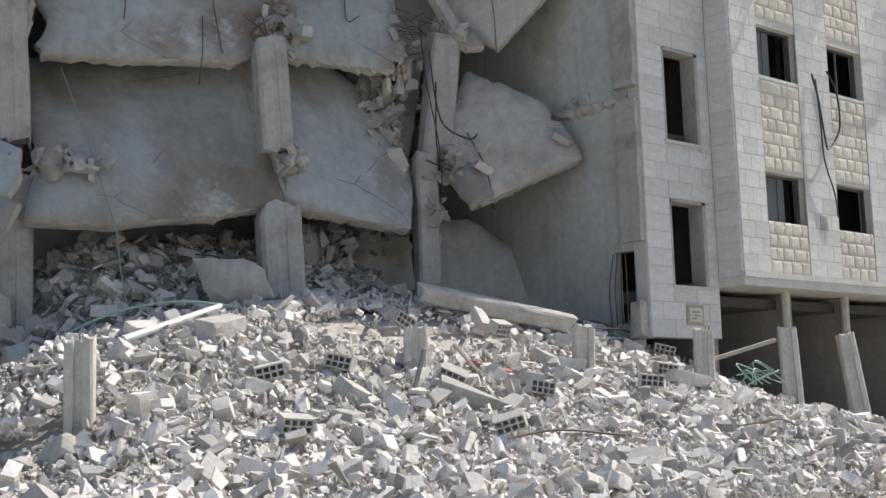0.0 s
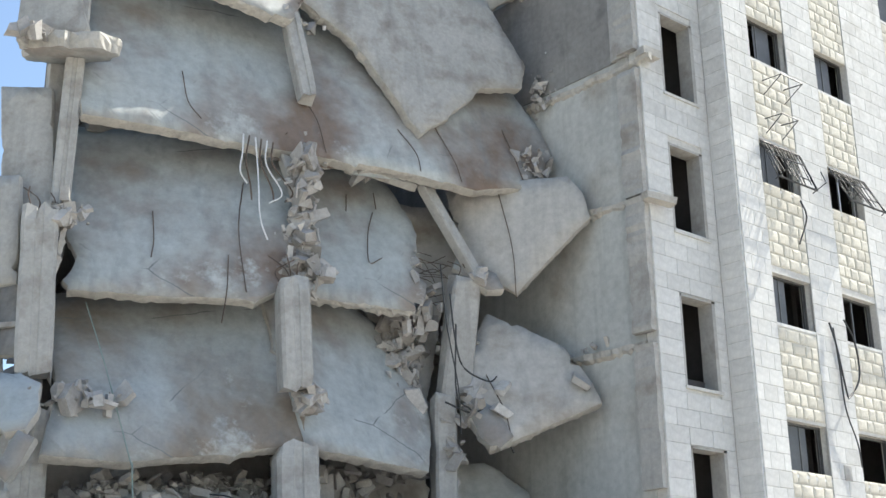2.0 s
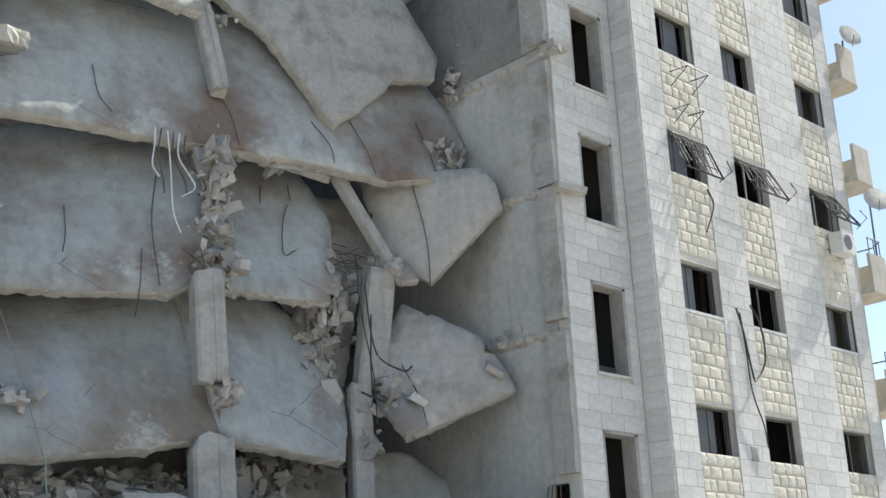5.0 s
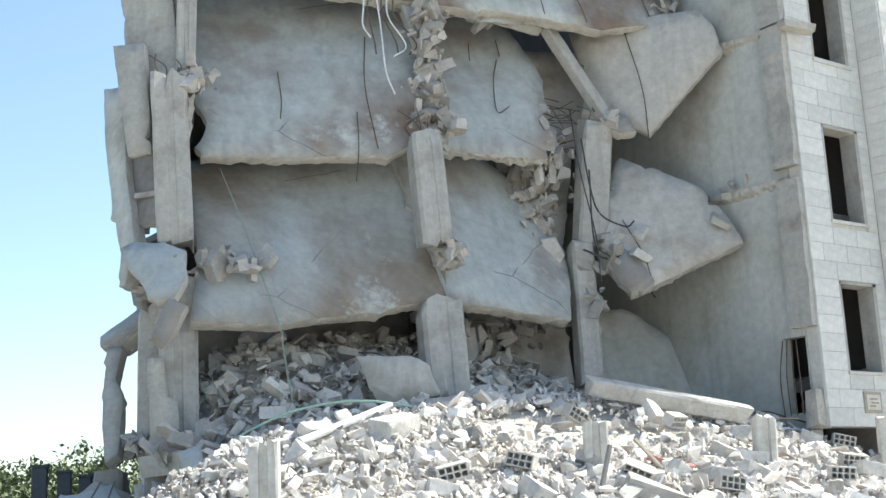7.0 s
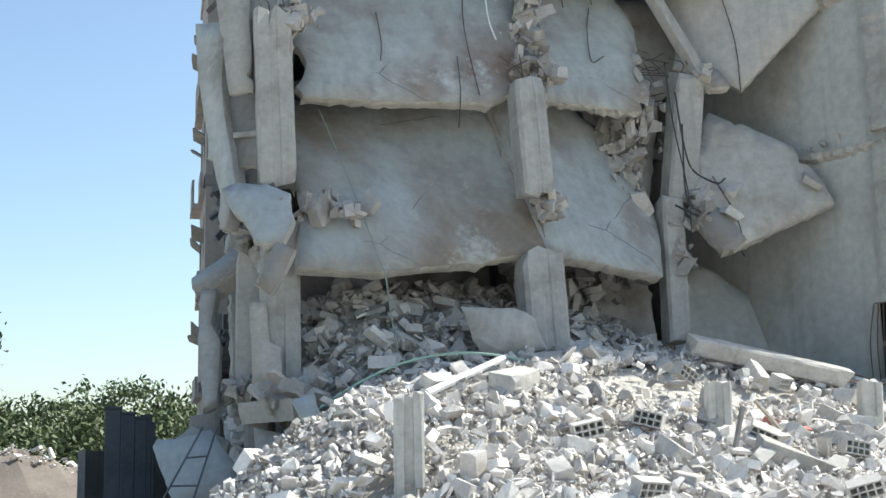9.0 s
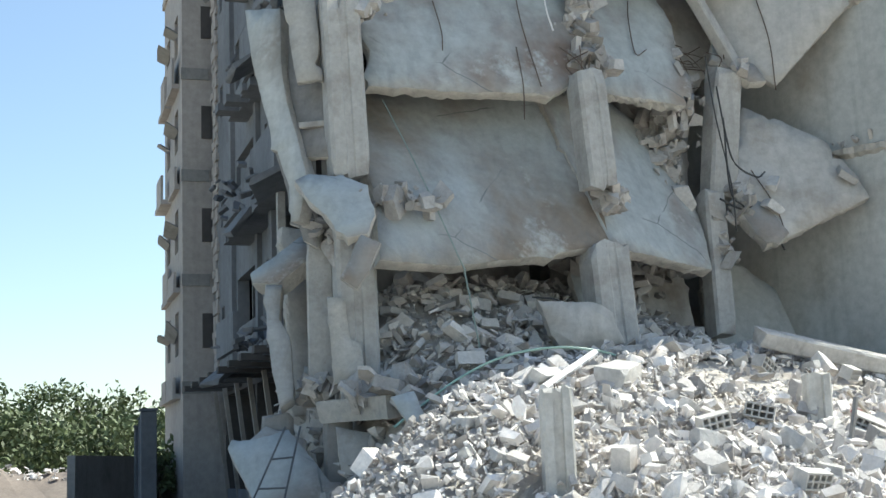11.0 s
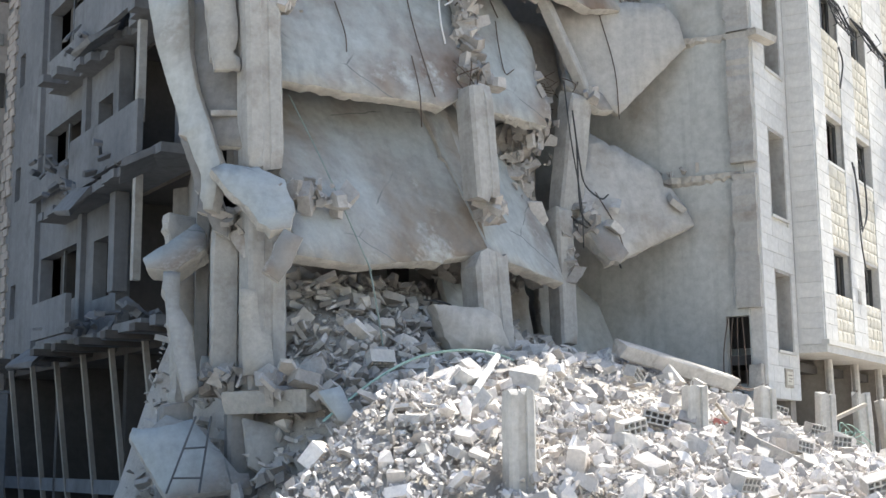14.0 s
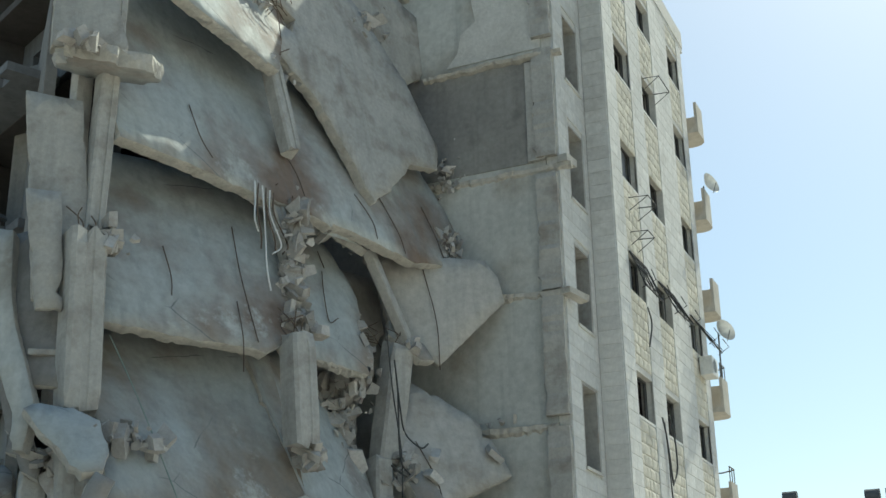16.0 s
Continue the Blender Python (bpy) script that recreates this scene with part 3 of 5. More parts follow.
# the bared party wall
party_holes = [(.95, 1.45, 3.15, 4.55)]
bm = wall_bm(.93, 9.5, .5, TOP, -2.2, -2.0, party_holes)
for v in bm.verts:
    v.co = Vector((v.co.y, v.co.x, v.co.z))
part("party_wall", bm, M_PARTY, apartment, "bared party wall in smooth greenish plaster")
r = random.Random(4)
for z0 in (4.7, 7.75, 10.6, 13.85, 17.0):
    n, H = 24, 2.8
    bm = bmesh.new()
    rings = []
    for k in range(n + 1):
        w, o = 1.14 + r.gauss(0, .025), -2.33 - abs(r.gauss(0, .02))
        rings.append([bm.verts.new(p) for p in ((o, .64 + r.gauss(0, .01), z0 + H * k / n), (o, w, z0 + H * k / n), (-2.19, w + .04, z0 + H * k / n), (-2.19, .64, z0 + H * k / n))])
    for a, b in zip(rings, rings[1:]):
        for j in range(4):
            bm.faces.new((a[j], a[(j + 1) % 4], b[(j + 1) % 4], b[j]))
    bm.faces.new(rings[0])
    bm.faces.new(rings[-1])
    part("corner_column", bm, M_COL, apartment, "rough corner column with torn plaster")
part("plaster_panel", box_bm(-2.225, -2.19, 1.25, 5.4, 13.78, 16.6), M_DARKC, apartment, "dark dusty plaster panel of one room")
# pale ragged sheet: the sunlit stretch of wall, put into its colour
bm = bmesh.new()
rim = [bm.verts.new((-2.19, y, z)) for y, z in ((.95, 16.74), (3.4, 16.74), (3.1, 17.1), (3.0, 17.6), (2.6, 17.9), (2.7, 18.5), (2.2, 19.0), (2.1, 19.3), (.95, 19.3))]
for v in bmesh.ops.extrude_face_region(bm, geom=[bm.faces.new(rim)])["geom"]:
    if isinstance(v, bmesh.types.BMVert):
        v.co.x -= .04
part("plaster_panel", bm, M_MORTAR, apartment, "pale plaster of one room with sunlight in its colour, torn along one side")
part("wall_pier", box_bm(-2.28, -2.19, .93, 1.35, 13.8, 16.4, bevel=.01), M_COL, apartment, "bare concrete pier pitted by a row of holes")
# near-black boxes on the pier face paint the shade of its holes
for k in range(8):
    part("pit", box_bm(-2.29, -2.27, 1.08, 1.15, 14.4 + .2 * k, 14.5 + .2 * k), M_SHADE, apartment)
for z, y0, L, t in ((7.58, .9, 3.2, .2), (10.62, .6, 3.4, .2), (13.62, .3, 3.9, .16), (16.55, .4, 4.0, .14), (19.5, .6, 3.4, .14)):
    n = int((L - y0) / .09)
    bm = bmesh.new()
    rings = []
    w = .1
    for k in range(n + 1):
        y = y0 + (L - y0) * k / n
        w = min(.26, max(.05, w + r.gauss(0, .022)))
        d = t * r.uniform(.6, 1.1)
        up = .02 * noise.noise((y * 2, z, 0))
        rings.append([bm.verts.new(p) for p in ((-2.19, y, z + .03 + up), (-2.2 - w, y, z + up), (-2.2 - w * r.uniform(.6, 1), y, z - d * .6), (-2.19, y, z - d))])
    for a, b in zip(rings, rings[1:]):
        for j in range(4):
            bm.faces.new((a[j], a[(j + 1) % 4], b[(j + 1) % 4], b[j]))
    bm.faces.new(rings[0])
    bm.faces.new(rings[-1])
    part("slab_stub", bm, M_EDGE, apartment, "torn strip of the fallen floor along the wall")
# broken stump sticking out of the corner
part("slab_tooth", shard_bm((.75, .28, .16), .2, 9, None, pose(-2.1, .42, 10.44, 0, 8, -20)), M_EDGE, apartment, "snapped slab end jutting past the corner")
part("slab_tooth", shard_bm((.5, .3, .2), .2, 19, None, pose(-2.1, .45, 13.7, 0, 5, -10)), M_EDGE, apartment, "snapped slab end jutting past the corner")
part("torn_masonry", shard_bm((.45, .3, .8), .35, 29, None, pose(-2.25, .8, 3.2)), M_EDGE, apartment, "torn masonry at the foot of the corner")
part("torn_masonry", shard_bm((.4, .35, 1.1), .35, 31, None, pose(-2.28, 1.0, 2.3)), M_EDGE, apartment, "torn masonry at the foot of the corner")
for k in range(4):
    q = Vector((-2.35, 1.05 + .1 * k, 4.5))
    wire("bare_bar", [q, q + Vector((-.05, .05 * (k - 1), -.7)), q + Vector((-.12 + .05 * k, -.1 + .08 * k, -1.4))], .012, M_STEEL, apartment, "rusty bare reinforcing bar", 4)
# the recessed ground floor
part("garage_wall", box_bm(-2.0, 10.7, 3.5, 3.7, .4, 3.88), M_BROWN, apartment, "brown rear wall of the open ground floor")
for x, w in ((-.35, .35), (2.35, .3), (4.6, .3), (7.0, .35), (9.6, .4)):
    bm = bmesh.new()
    add_box(bm, x, x + w, .75, 3.5, .4, 3.88)
    part("pier", bm, M_BROWN, apartment, "brown plastered pier under the bay")
# near-black panels on the wall stand for shaded openings
for x in (1.3, 5.2, 8.1):
    part("shutter", box_bm(x, x + .9, 3.42, 3.5, .6, 3.0), M_SHADE, apartment, "near-black panel for the shade in a doorway")
for x in (2.0, 4.3, 6.6):
    part("prop", tube_bm([(x, .5, .5), (x + .25, .62, 3.88)], .09, 8), M_POST, apartment, "pale raking prop under the bay")
part("plinth", box_bm(-.4, 10.6, .6, .9, .3, .72), M_MORTAR, apartment)


def window(x0, x1, z, y, k, parent):
    """A sliding window: outer frame, sashes, glass left in some, sill."""
    r = random.Random(k)
    w, h = x1 - x0, 1.1
    bm = bmesh.new()
    for a, b, c, d in ((0, w, 0, .05), (0, w, h - .05, h), (0, .05, .05, h - .05), (w - .05, w, .05, h - .05)):
        add_box(bm, x0 + a, x0 + b, y + .12, y + .2, z + c, z + d)
    win = part("window", bm, M_FRAME, parent, "dark metal window, its panes mostly blown out")
    if r.random() < .8:
        s = w * r.uniform(.3, .5)
        pick = M_LIGHTFRAME if r.random() < .25 else M_FRAME
        for a in (s, w - .1):
            part("sash", box_bm(x0 + a, x0 + a + .045, y + .14, y + .18, z + .05, z + h - .05), pick, win)
    if r.random() < .55:
        a = r.uniform(.05, .4) * w
        part("pane", box_bm(x0 + a, x0 + a + .42 * w, y + .155, y + .165, z + .06, z + h - .06), M_GLASS, win, "dusty dark pane")
    part("sill", box_bm(x0 - .06, x1 + .06, y - .05, y + .14, z - .07, z - .004), M_WHITE, win)
    return win


n = 0
for z in ROWS:
    for a, b in BAYW:
        n += 1
        window(a, b, z, .06, n, apartment)
for a, b, z0, z1 in stair_holes:
    bm = bmesh.new()
    add_box(bm, a, a + .05, .6, .95, z0, z1)
    add_box(bm, b - .1, b, .6, .95, z0, z1)
    add_box(bm, a, b, .6, .95, z1 - .05, z1 + .002)
    jamb = part("stair_window", bm, M_COL, apartment, "tall empty stair window opening with bare jambs")
    part("sill", box_bm(a - .03, b + .03, .56, .95, z0 - .06, z0), M_MORTAR, jamb)


def cage(x0, x1, z, y, drop, k):
    """A bent security grille hanging off its window."""
    r = random.Random(k)
    w, h = x1 - x0, 1.0
    m = Matrix.Translation((x0, y - .04, z + h)) @ pose(0, 0, 0, -drop, 0, r.uniform(-6, 6))
    th = thing("window_grille", "bent dark steel security grille hanging off its window", "grille", "grilles on the facade", at=(x0, y, z))
    inv = Matrix.Translation((-x0, -y, -z))
    bm = bmesh.new()
    pts = [(0, 0, 0), (w, 0, 0), (w, -.12, -h), (0, -.12, -h), (0, 0, 0)]
    tube_bm([inv @ m @ Vector(p) for p in pts], .024, 5, bm)
    part("rim", bm, M_GRILLE, th)
    for j in range(1, 12):
        x = w * j / 12
        part("grille_bar", tube_bm([inv @ m @ Vector((x, 0, 0)), inv @ m @ Vector((x + r.gauss(0, .04), -.12 + r.gauss(0, .05), -h * r.uniform(.8, 1)))], .013, 4), M_GRILLE, th)
    for j in range(1, 3):
        part("grille_bar", tube_bm([inv @ m @ Vector((0, -.06, -h * j / 3)), inv @ m @ Vector((w, -.06, -h * j / 3 + r.gauss(0, .05)))], .013, 4), M_GRILLE, th)
    for sx in (.05, w):
        part("bracket", tube_bm([inv @ m @ Vector((sx, 0, -h)), inv @ m @ Vector((sx, -.38, -h + .05)), inv @ m @ Vector((sx, -.35, -h + .35))], .014, 5), M_GRILLE, th)
    return th


for k, (a, b) in enumerate(BAYW):
    cage(a, b, ROWS[2], .0, 14 + 6 * k, 40 + k)


def bracket(x, z, w, d, k):
    th = thing("drying_rack", "empty square steel bracket fixed on the facade", "bracket", "brackets on the facade", at=(x, -.02, z))
    part("rack_frame", tube_bm([(0, 0, 0), (0, -d, -.03), (w, -d, -.03), (w, 0, 0)], .016, 5), M_FRAME, th)
    part("rack_stay", tube_bm([(0, 0, -.35), (0, -d, -.03)], .012, 5), M_FRAME, th)
    part("rack_stay", tube_bm([(w, 0, -.35), (w, -d, -.03)], .012, 5), M_FRAME, th)


bracket(1.25, 13.95, .8, .5, 1)
bracket(3.7, 18.5, 1.1, .45, 2)
bracket(1.2, 13.0, .6, .45, 3)
tag = thing("facade_plaque", "small framed stone plaque beside the stair window", "plaque", at=(-.9, .58, 3.3))
part("plaque_frame", box_bm(-.26, .26, -.015, .05, -.2, .2, bevel=.01), M_WOOD, tag, "brownish carved frame")
part("plaque_face", box_bm(-.2, .2, -.022, .01, -.14, .14), M_YELLOW, tag)
for a, b, c in ((-.12, .1, .06), (-.08, .13, -.01), (-.13, .04, -.07)):
    part("plaque_mark", box_bm(a, b, -.03, -.018, c - .014, c + .014), M_BROWN, tag)
cable = thing("loose_cable", "thick black cable looped down the stone facade", "cable", at=(2.9, -.05, 8))
wire("cable_loop", [(-.1, 0, .6), (.0, -.05, .1), (.15, -.08, -.9), (.3, -.06, -1.0), (.75, -.07, -.5), (.75, -.05, .3), (.45, -.03, .75)], .022, M_CABLE, cable)
wire("cable_tail", [(.0, -.02, .5), (.02, -.06, -.4), (.08, -.06, -1.3), (.4, -.05, -2.0), (.5, -.03, -2.5)], .018, M_CABLE, cable)
cable = thing("loose_cable", "thin black cable hanging from a broken grille", "cable", at=(2.2, -.05, 11.3))
wire("cable_tail", [(0, 0, 0), (.1, -.05, -.4), (-.3, -.06, -1.1)], .02, M_CABLE, cable)
vent = thing("vent_plate", "small grey vent plate set in the facade", "vent", at=(2.95, 0, 5.35))
part("vent_cover", box_bm(-.14, .14, -.015, .05, -.16, .16, bevel=.01), M_COL, vent)

# balconies past the bay, with dishes and an air conditioner
for k, z in enumerate((7.1, 10.2, 13.3, 16.3, 19.3)):
    bal = thing("balcony", "pale rounded balcony with a solid parapet", "balcony", "balconies past the bay", at=(9.1, -.15, z))
    bm = bmesh.new()
    arc = [(0, -.15)] + [(.75 + .4 * math.sin(a), -.15 + .4 - .4 * math.cos(a)) for a in [math.pi / 2 * j / 6 for j in range(7)]] + [(1.15, 1.6), (0, 1.6)]
    top = [bm.verts.new((x, y, .0)) for x, y in arc]
    f = bm.faces.new(top)
    e = bmesh.ops.extrude_face_region(bm, geom=[f])
    for v in e["geom"]:
        if isinstance(v, bmesh.types.BMVert):
            v.co.z -= .2
    part("balcony_floor", bm, M_FARB, bal)
    bm = bmesh.new()
    ring = [Vector((x, y, 0)) for x, y in arc[:-1]]
    rows = []
    for a, p in enumerate(ring):
        d = (ring[min(a + 1, len(ring) - 1)] - ring[max(a - 1, 0)]).normalized()
        q = p + Vector((-d.y, d.x, 0)) * .09
        rows.append([bm.verts.new(v) for v in (p, p + Vector((0, 0, .85)), q + Vector((0, 0, .85)), q)])
    for a, b in zip(rows, rows[1:]):
        for m in range(4):
            bm.faces.new((a[m], a[(m + 1) % 4], b[(m + 1) % 4], b[m]))
    bm.faces.new(rows[0])
    bm.faces.new(rows[-1][::-1])
    part("parapet", bm, M_FARB, bal, "pale plastered parapet")
    if k in (1, 0):
        part("rail", tube_bm([(.1, -.1, 1.3), (.75, -.1, 1.3), (1.1, .3, 1.3), (1.1, 1.4, 1.3)], .02, 5), M_FRAME, bal)
        for x in (.1, .4, .7):
            part("rail_post", tube_bm([(x, -.1, .85), (x, -.1, 1.3)], .015, 5), M_FRAME, bal)


def dish(x, y, z, r, k, down):
    th = thing("satellite_dish", "round white satellite dish on a short mast", "dish", "dishes on the balconies", at=(x, y, z))
    m = pose(0, 0, 0, 75, 0, -35 + 12 * k)
    bm = bmesh.new()
    rings = []
    for j in range(5):
        q = r * j / 4
        rings.append([bm.verts.new(m @ Vector((q * math.cos(a), q * math.sin(a), .5 * q * q / r))) for a in [2 * math.pi * i / 18 for i in range(18)]] if j else [bm.verts.new(m @ Vector((0, 0, 0)))])
    for i in range(18):
        bm.faces.new((rings[0][0], rings[1][i], rings[1][(i + 1) % 18]))
    for a, b in zip(rings[1:], rings[2:]):
        for i in range(18):
            bm.faces.new((a[i], b[i], b[(i + 1) % 18], a[(i + 1) % 18]))
    bmesh.ops.solidify(bm, geom=bm.faces[:], thickness=.015)
    part("reflector", bm, M_DISH, th)
    part("mast", tube_bm([(0, .14, -down), (0, .12, 0)], .025, 6), M_FRAME, th)
    part("feed_arm", tube_bm([m @ Vector((0, -r, .3 * r)), m @ Vector((0, -.1, r * .9))], .012, 5), M_FRAME, th)


dish(9.8, -.3, 12.6, .36, 0, 1.6)
dish(9.7, -.3, 17.45, .36, 1, .35)
ac = thing("air_conditioner", "white outdoor air conditioner unit hung on the facade", "air conditioner", at=(7.9, -.2, 11.05))
part("case", box_bm(-.35, .35, -.2, .18, -.28, .28, bevel=.02), M_DISH, ac)
bm = bmesh.new()
bmesh.ops.create_circle(bm, cap_ends=True, radius=.2, segments=20, matrix=pose(-.08, -.212, 0, 90, 0, 0))
part("fan_opening", bm, M_FRAME, ac)

# facing stones: white strips, yellow panels under and over the windows
hol = bay_holes
for a, b in ((.0, .92), (2.35, 3.55), (4.95, 6.95), (8.3, 8.9)):
    lay_stones("stone_block", a, b, 4.17, TOP, hol, .0, .34, .6, 3)
for k, (a, b) in enumerate(BAYW):
    lay_stones("rough_stone", a + .004, b - .004, 4.17, TOP, hol, .012, .27, .38, 20 + k)
lay_stones("stone_block", -2.2, -.05, 2.85, TOP, stair_holes, .6, .34, .66, 5)
lay_stones("stone_block", .03, .6, 4.06, TOP, [], 0, .34, .5, 6, turn=90)

# ---- the collapsed building ----
S = "collapsed floor slab of the ruin, pale plaster side out, front edge hanging down"
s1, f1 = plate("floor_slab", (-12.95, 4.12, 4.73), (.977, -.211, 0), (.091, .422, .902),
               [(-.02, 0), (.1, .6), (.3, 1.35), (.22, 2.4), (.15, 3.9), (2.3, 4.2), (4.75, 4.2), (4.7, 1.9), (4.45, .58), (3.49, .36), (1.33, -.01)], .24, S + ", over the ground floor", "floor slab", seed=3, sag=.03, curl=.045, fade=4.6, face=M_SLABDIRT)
s1r, f1r = plate("floor_slab", (-8.46, 3.46, 5.4), (.999, .034, 0), (-.015, .44, .898),
                 [(-.1, -.24), (-.12, 1.25), (-.1, 3.5), (2.0, 3.5), (2.75, 3.1), (3.2, 2.1), (3.3, 1.05), (3.1, .4), (2.7, -.42), (1.31, -.32)], .24, "broken floor slab leaning beside the mid column, one side ragged", "floor slab", rough=.028, seed=4)
s2, f2 = plate("floor_slab", (-12.39, 4.97, 7.72), (.928, -.372, 0), (.115, .288, .951),
               [(0, -.02), (.12, .7), (-.17, 1.41), (-.16, 4.1), (1.73, 4.3), (4.2, 4.3), (4.15, 1.0), (3.75, .38), (3.3, .08), (1.7, -.02), (.67, .01)], .24, S + ", first upper storey", "floor slab", seed=5, sag=.02, curl=.03)
s2r, f2r = plate("floor_slab", (-7.96, 4.13, 8.24), (.973, -.229, 0), (.074, .315, .946),
                 [(-.4, .3), (-.13, -.07), (1.0, -.08), (2.11, -.12), (2.4, .1), (2.54, .6), (2.27, .85), (2.45, 1.4), (2.57, 1.9), (2.38, 2.72), (2.0, 3.6), (-.35, 3.7)], .24, "broken floor slab hanging upright with a crumbled side", "floor slab", rough=.05, seed=6, curl=.02)
s3, f3 = plate("floor_slab", (-12.42, 4.9, 10.98), (.978, -.21, 0), (.068, .316, .946),
               [(0, -.08), (-.08, .6), (.2, 4.8), (4.3, 5.2), (9.5, 4.6), (9.8, 3.0), (10.15, 2.2), (10.3, 1.2), (9.5, .36), (8.05, -.12), (5.93, -.02), (3.3, -.02)], .24, "long collapsed floor slab sweeping across the ruin, front edge down", "floor slab", rough=.028, seed=7, sag=.03, curl=.012)
s4, f4 = plate("floor_slab", (-12.2, 4.55, 14.02), (.999, -.055, 0), (.03, .36, .93),
               [(-.25, .15), (.2, 2.2), (.5, 6.2), (1.6, 6.9), (3.2, 6.3), (4.2, 6.8), (5.2, 6.0), (5.4, 3.6), (4.7, 1.6), (3.75, -.1), (1.8, -.02)], .24, "topmost collapsed slab, sunlit, leaning back", "floor slab", rough=.035, seed=8)
tt, ft = plate("hanging_slab", (-5.66, 3.56, 11.92), (.975, -.221, 0), (.043, .191, .981),
               [(-.04, .02), (-1.33, 2.01), (-3.09, 3.35), (-2.61, 3.8), (-1.83, 3.7), (-1.65, 4.16), (-2.29, 4.47), (-3.06, 4.75), (-3.27, 5.71), (-3.66, 5.94), (-1.92, 7.3), (-.72, 7.7), (-.27, 6.51), (.31, 6.41), (.95, 5.69), (2.24, 3.94), (2.86, 2.51), (2.64, 1.82), (1.59, 1.6), (1.23, 1.14)],
               .24, "huge slab torn loose and hanging point down, a gash in its edge", "floor slab", face=M_COL, rough=.03, seed=9, curl=.006)
uu, fu = plate("hanging_slab", (-5.3, 5.2, 18.75), (.958, -.287, 0), (.027, .091, .995),
               [(1.0, .3), (1.9, .25), (2.78, -.16), (3.53, -.42), (3.91, -1.12), (3.16, -2.13), (2.49, -2.68), (1.8, -3.4), (-.6, -3.0), (-.8, -.2), (.2, .1)], .22, "torn slab hanging behind the larger one", "floor slab", face=M_COL, seed=10)
plate("hanging_slab", (-5.3, 5.28, 18.75), (.958, -.287, 0), (.03, .25, .96),
      [(1.42, 2.88), (3.27, 3.97), (4.38, 4.34), (5.32, 3.93), (5.5, 2.36), (4.22, -.25), (3.51, .07), (2.79, .39), (2.25, .75), (1.76, 1.03), (1.46, 1.47)], .22, "pale broken roof slab resting over a long crack", "floor slab", face=M_COL, seed=52)
plate("slab_strip", (-5.3, 5.0, 18.75), (.97, .2, 0), (.027, .2, .97),
      [(-.7, 3.4), (1.48, 4.4), (1.67, 3.44), (.97, 1.29), (-.04, -.39), (-.44, .22), (-.55, 1.4)], .3, "upended slab strip with a torn dark rim", "slab piece", face=M_COL, rough=.05, seed=53)
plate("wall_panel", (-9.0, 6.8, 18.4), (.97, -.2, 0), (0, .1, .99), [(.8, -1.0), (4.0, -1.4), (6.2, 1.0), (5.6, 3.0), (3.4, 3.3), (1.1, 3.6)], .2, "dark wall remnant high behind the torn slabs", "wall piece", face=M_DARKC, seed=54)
r1, g1 = plate("hanging_slab", (-2.44, 1.94, 6.5), (.827, -.563, 0), (.178, .262, .949),
               [(0, 0), (-.15, .45), (-.61, 1.29), (-1.4, 1.75), (-2.18, 2.1), (-2.7, 1.0), (-2.75, -.3), (-2.31, -1.02), (-1.96, -.91)], .28, "broken slab corner jutting out in a point against the party wall", "floor slab", face=M_BROWNSLAB, rough=.03, seed=12)
r2, g2 = plate("hanging_slab", (-3.62, 3.09, 8.8), (.642, -.767, 0), (-.004, .12, .99),
               [(0, 0), (1.73, 1.6), (1.66, 2.2), (1.4, 2.6), (-1.25, 2.6), (-1.0, .75)], .26, "broken slab corner hanging between the floors by the party wall", "floor slab", face=M_BROWNSLAB, seed=13)
plate("slab_strip", (-4.75, 3.75, 9.3), (.86, -.5, 0), (.3, .35, .89), [(0, 0), (.1, .45), (.9, -.1), (1.05, -.55), (.7, -.6)], .2, "short broken strip of slab under the hanging corner", "slab piece", seed=14)
plate("slab_strip", (-4.72, 3.35, 6.2), (.8, -.6, 0), (.3, .3, .9), [(0, 0), (.1, .5), (.55, .1), (.85, -.5), (.6, -.75), (.2, -.5)], .2, "short broken strip of slab beside the bound column", "slab piece", seed=15)
# the leaning floor piece low by the party wall
plate("fallen_slab", (-4.3, 4.4, 3.6), (.93, -.28, 0), (.1, .35, .93), [(0, -.9), (0, .9), (.4, 2.1), (1.15, 2.2), (2.4, 1.29), (3.0, .67), (3.2, -.09), (3.2, -.9)], .2, "large dusty slab slumped against the party wall", "floor slab", face=M_PARTY, seed=16)
plate("wall_panel", (-8.25, 4.3, 3.9), (.98, -.2, 0), (0, .3, .95), [(0, -.2), (.05, 1.1), (.45, 1.0), (.8, .3), (.9, -.3)], .14, "pale blue-grey slab piece leaning in the dark gap", "slab piece", seed=17)
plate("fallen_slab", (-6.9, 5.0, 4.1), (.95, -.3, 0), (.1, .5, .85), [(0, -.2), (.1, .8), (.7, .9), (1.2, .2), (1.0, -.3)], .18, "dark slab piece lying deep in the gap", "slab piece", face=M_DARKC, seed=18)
plate("fallen_slab", (-6.5, 5.35, 4.6), (.95, -.3, 0), (.05, .25, .97), [(0, -.9), (-.05, 2.2), (.1, 4.6), (1.2, 4.4), (2.0, 4.7), (2.05, 2.0), (1.95, -.9)], .2, "tall dusty slab standing in the gap behind the tilted column", "floor slab", face=M_BROWNSLAB, seed=51)
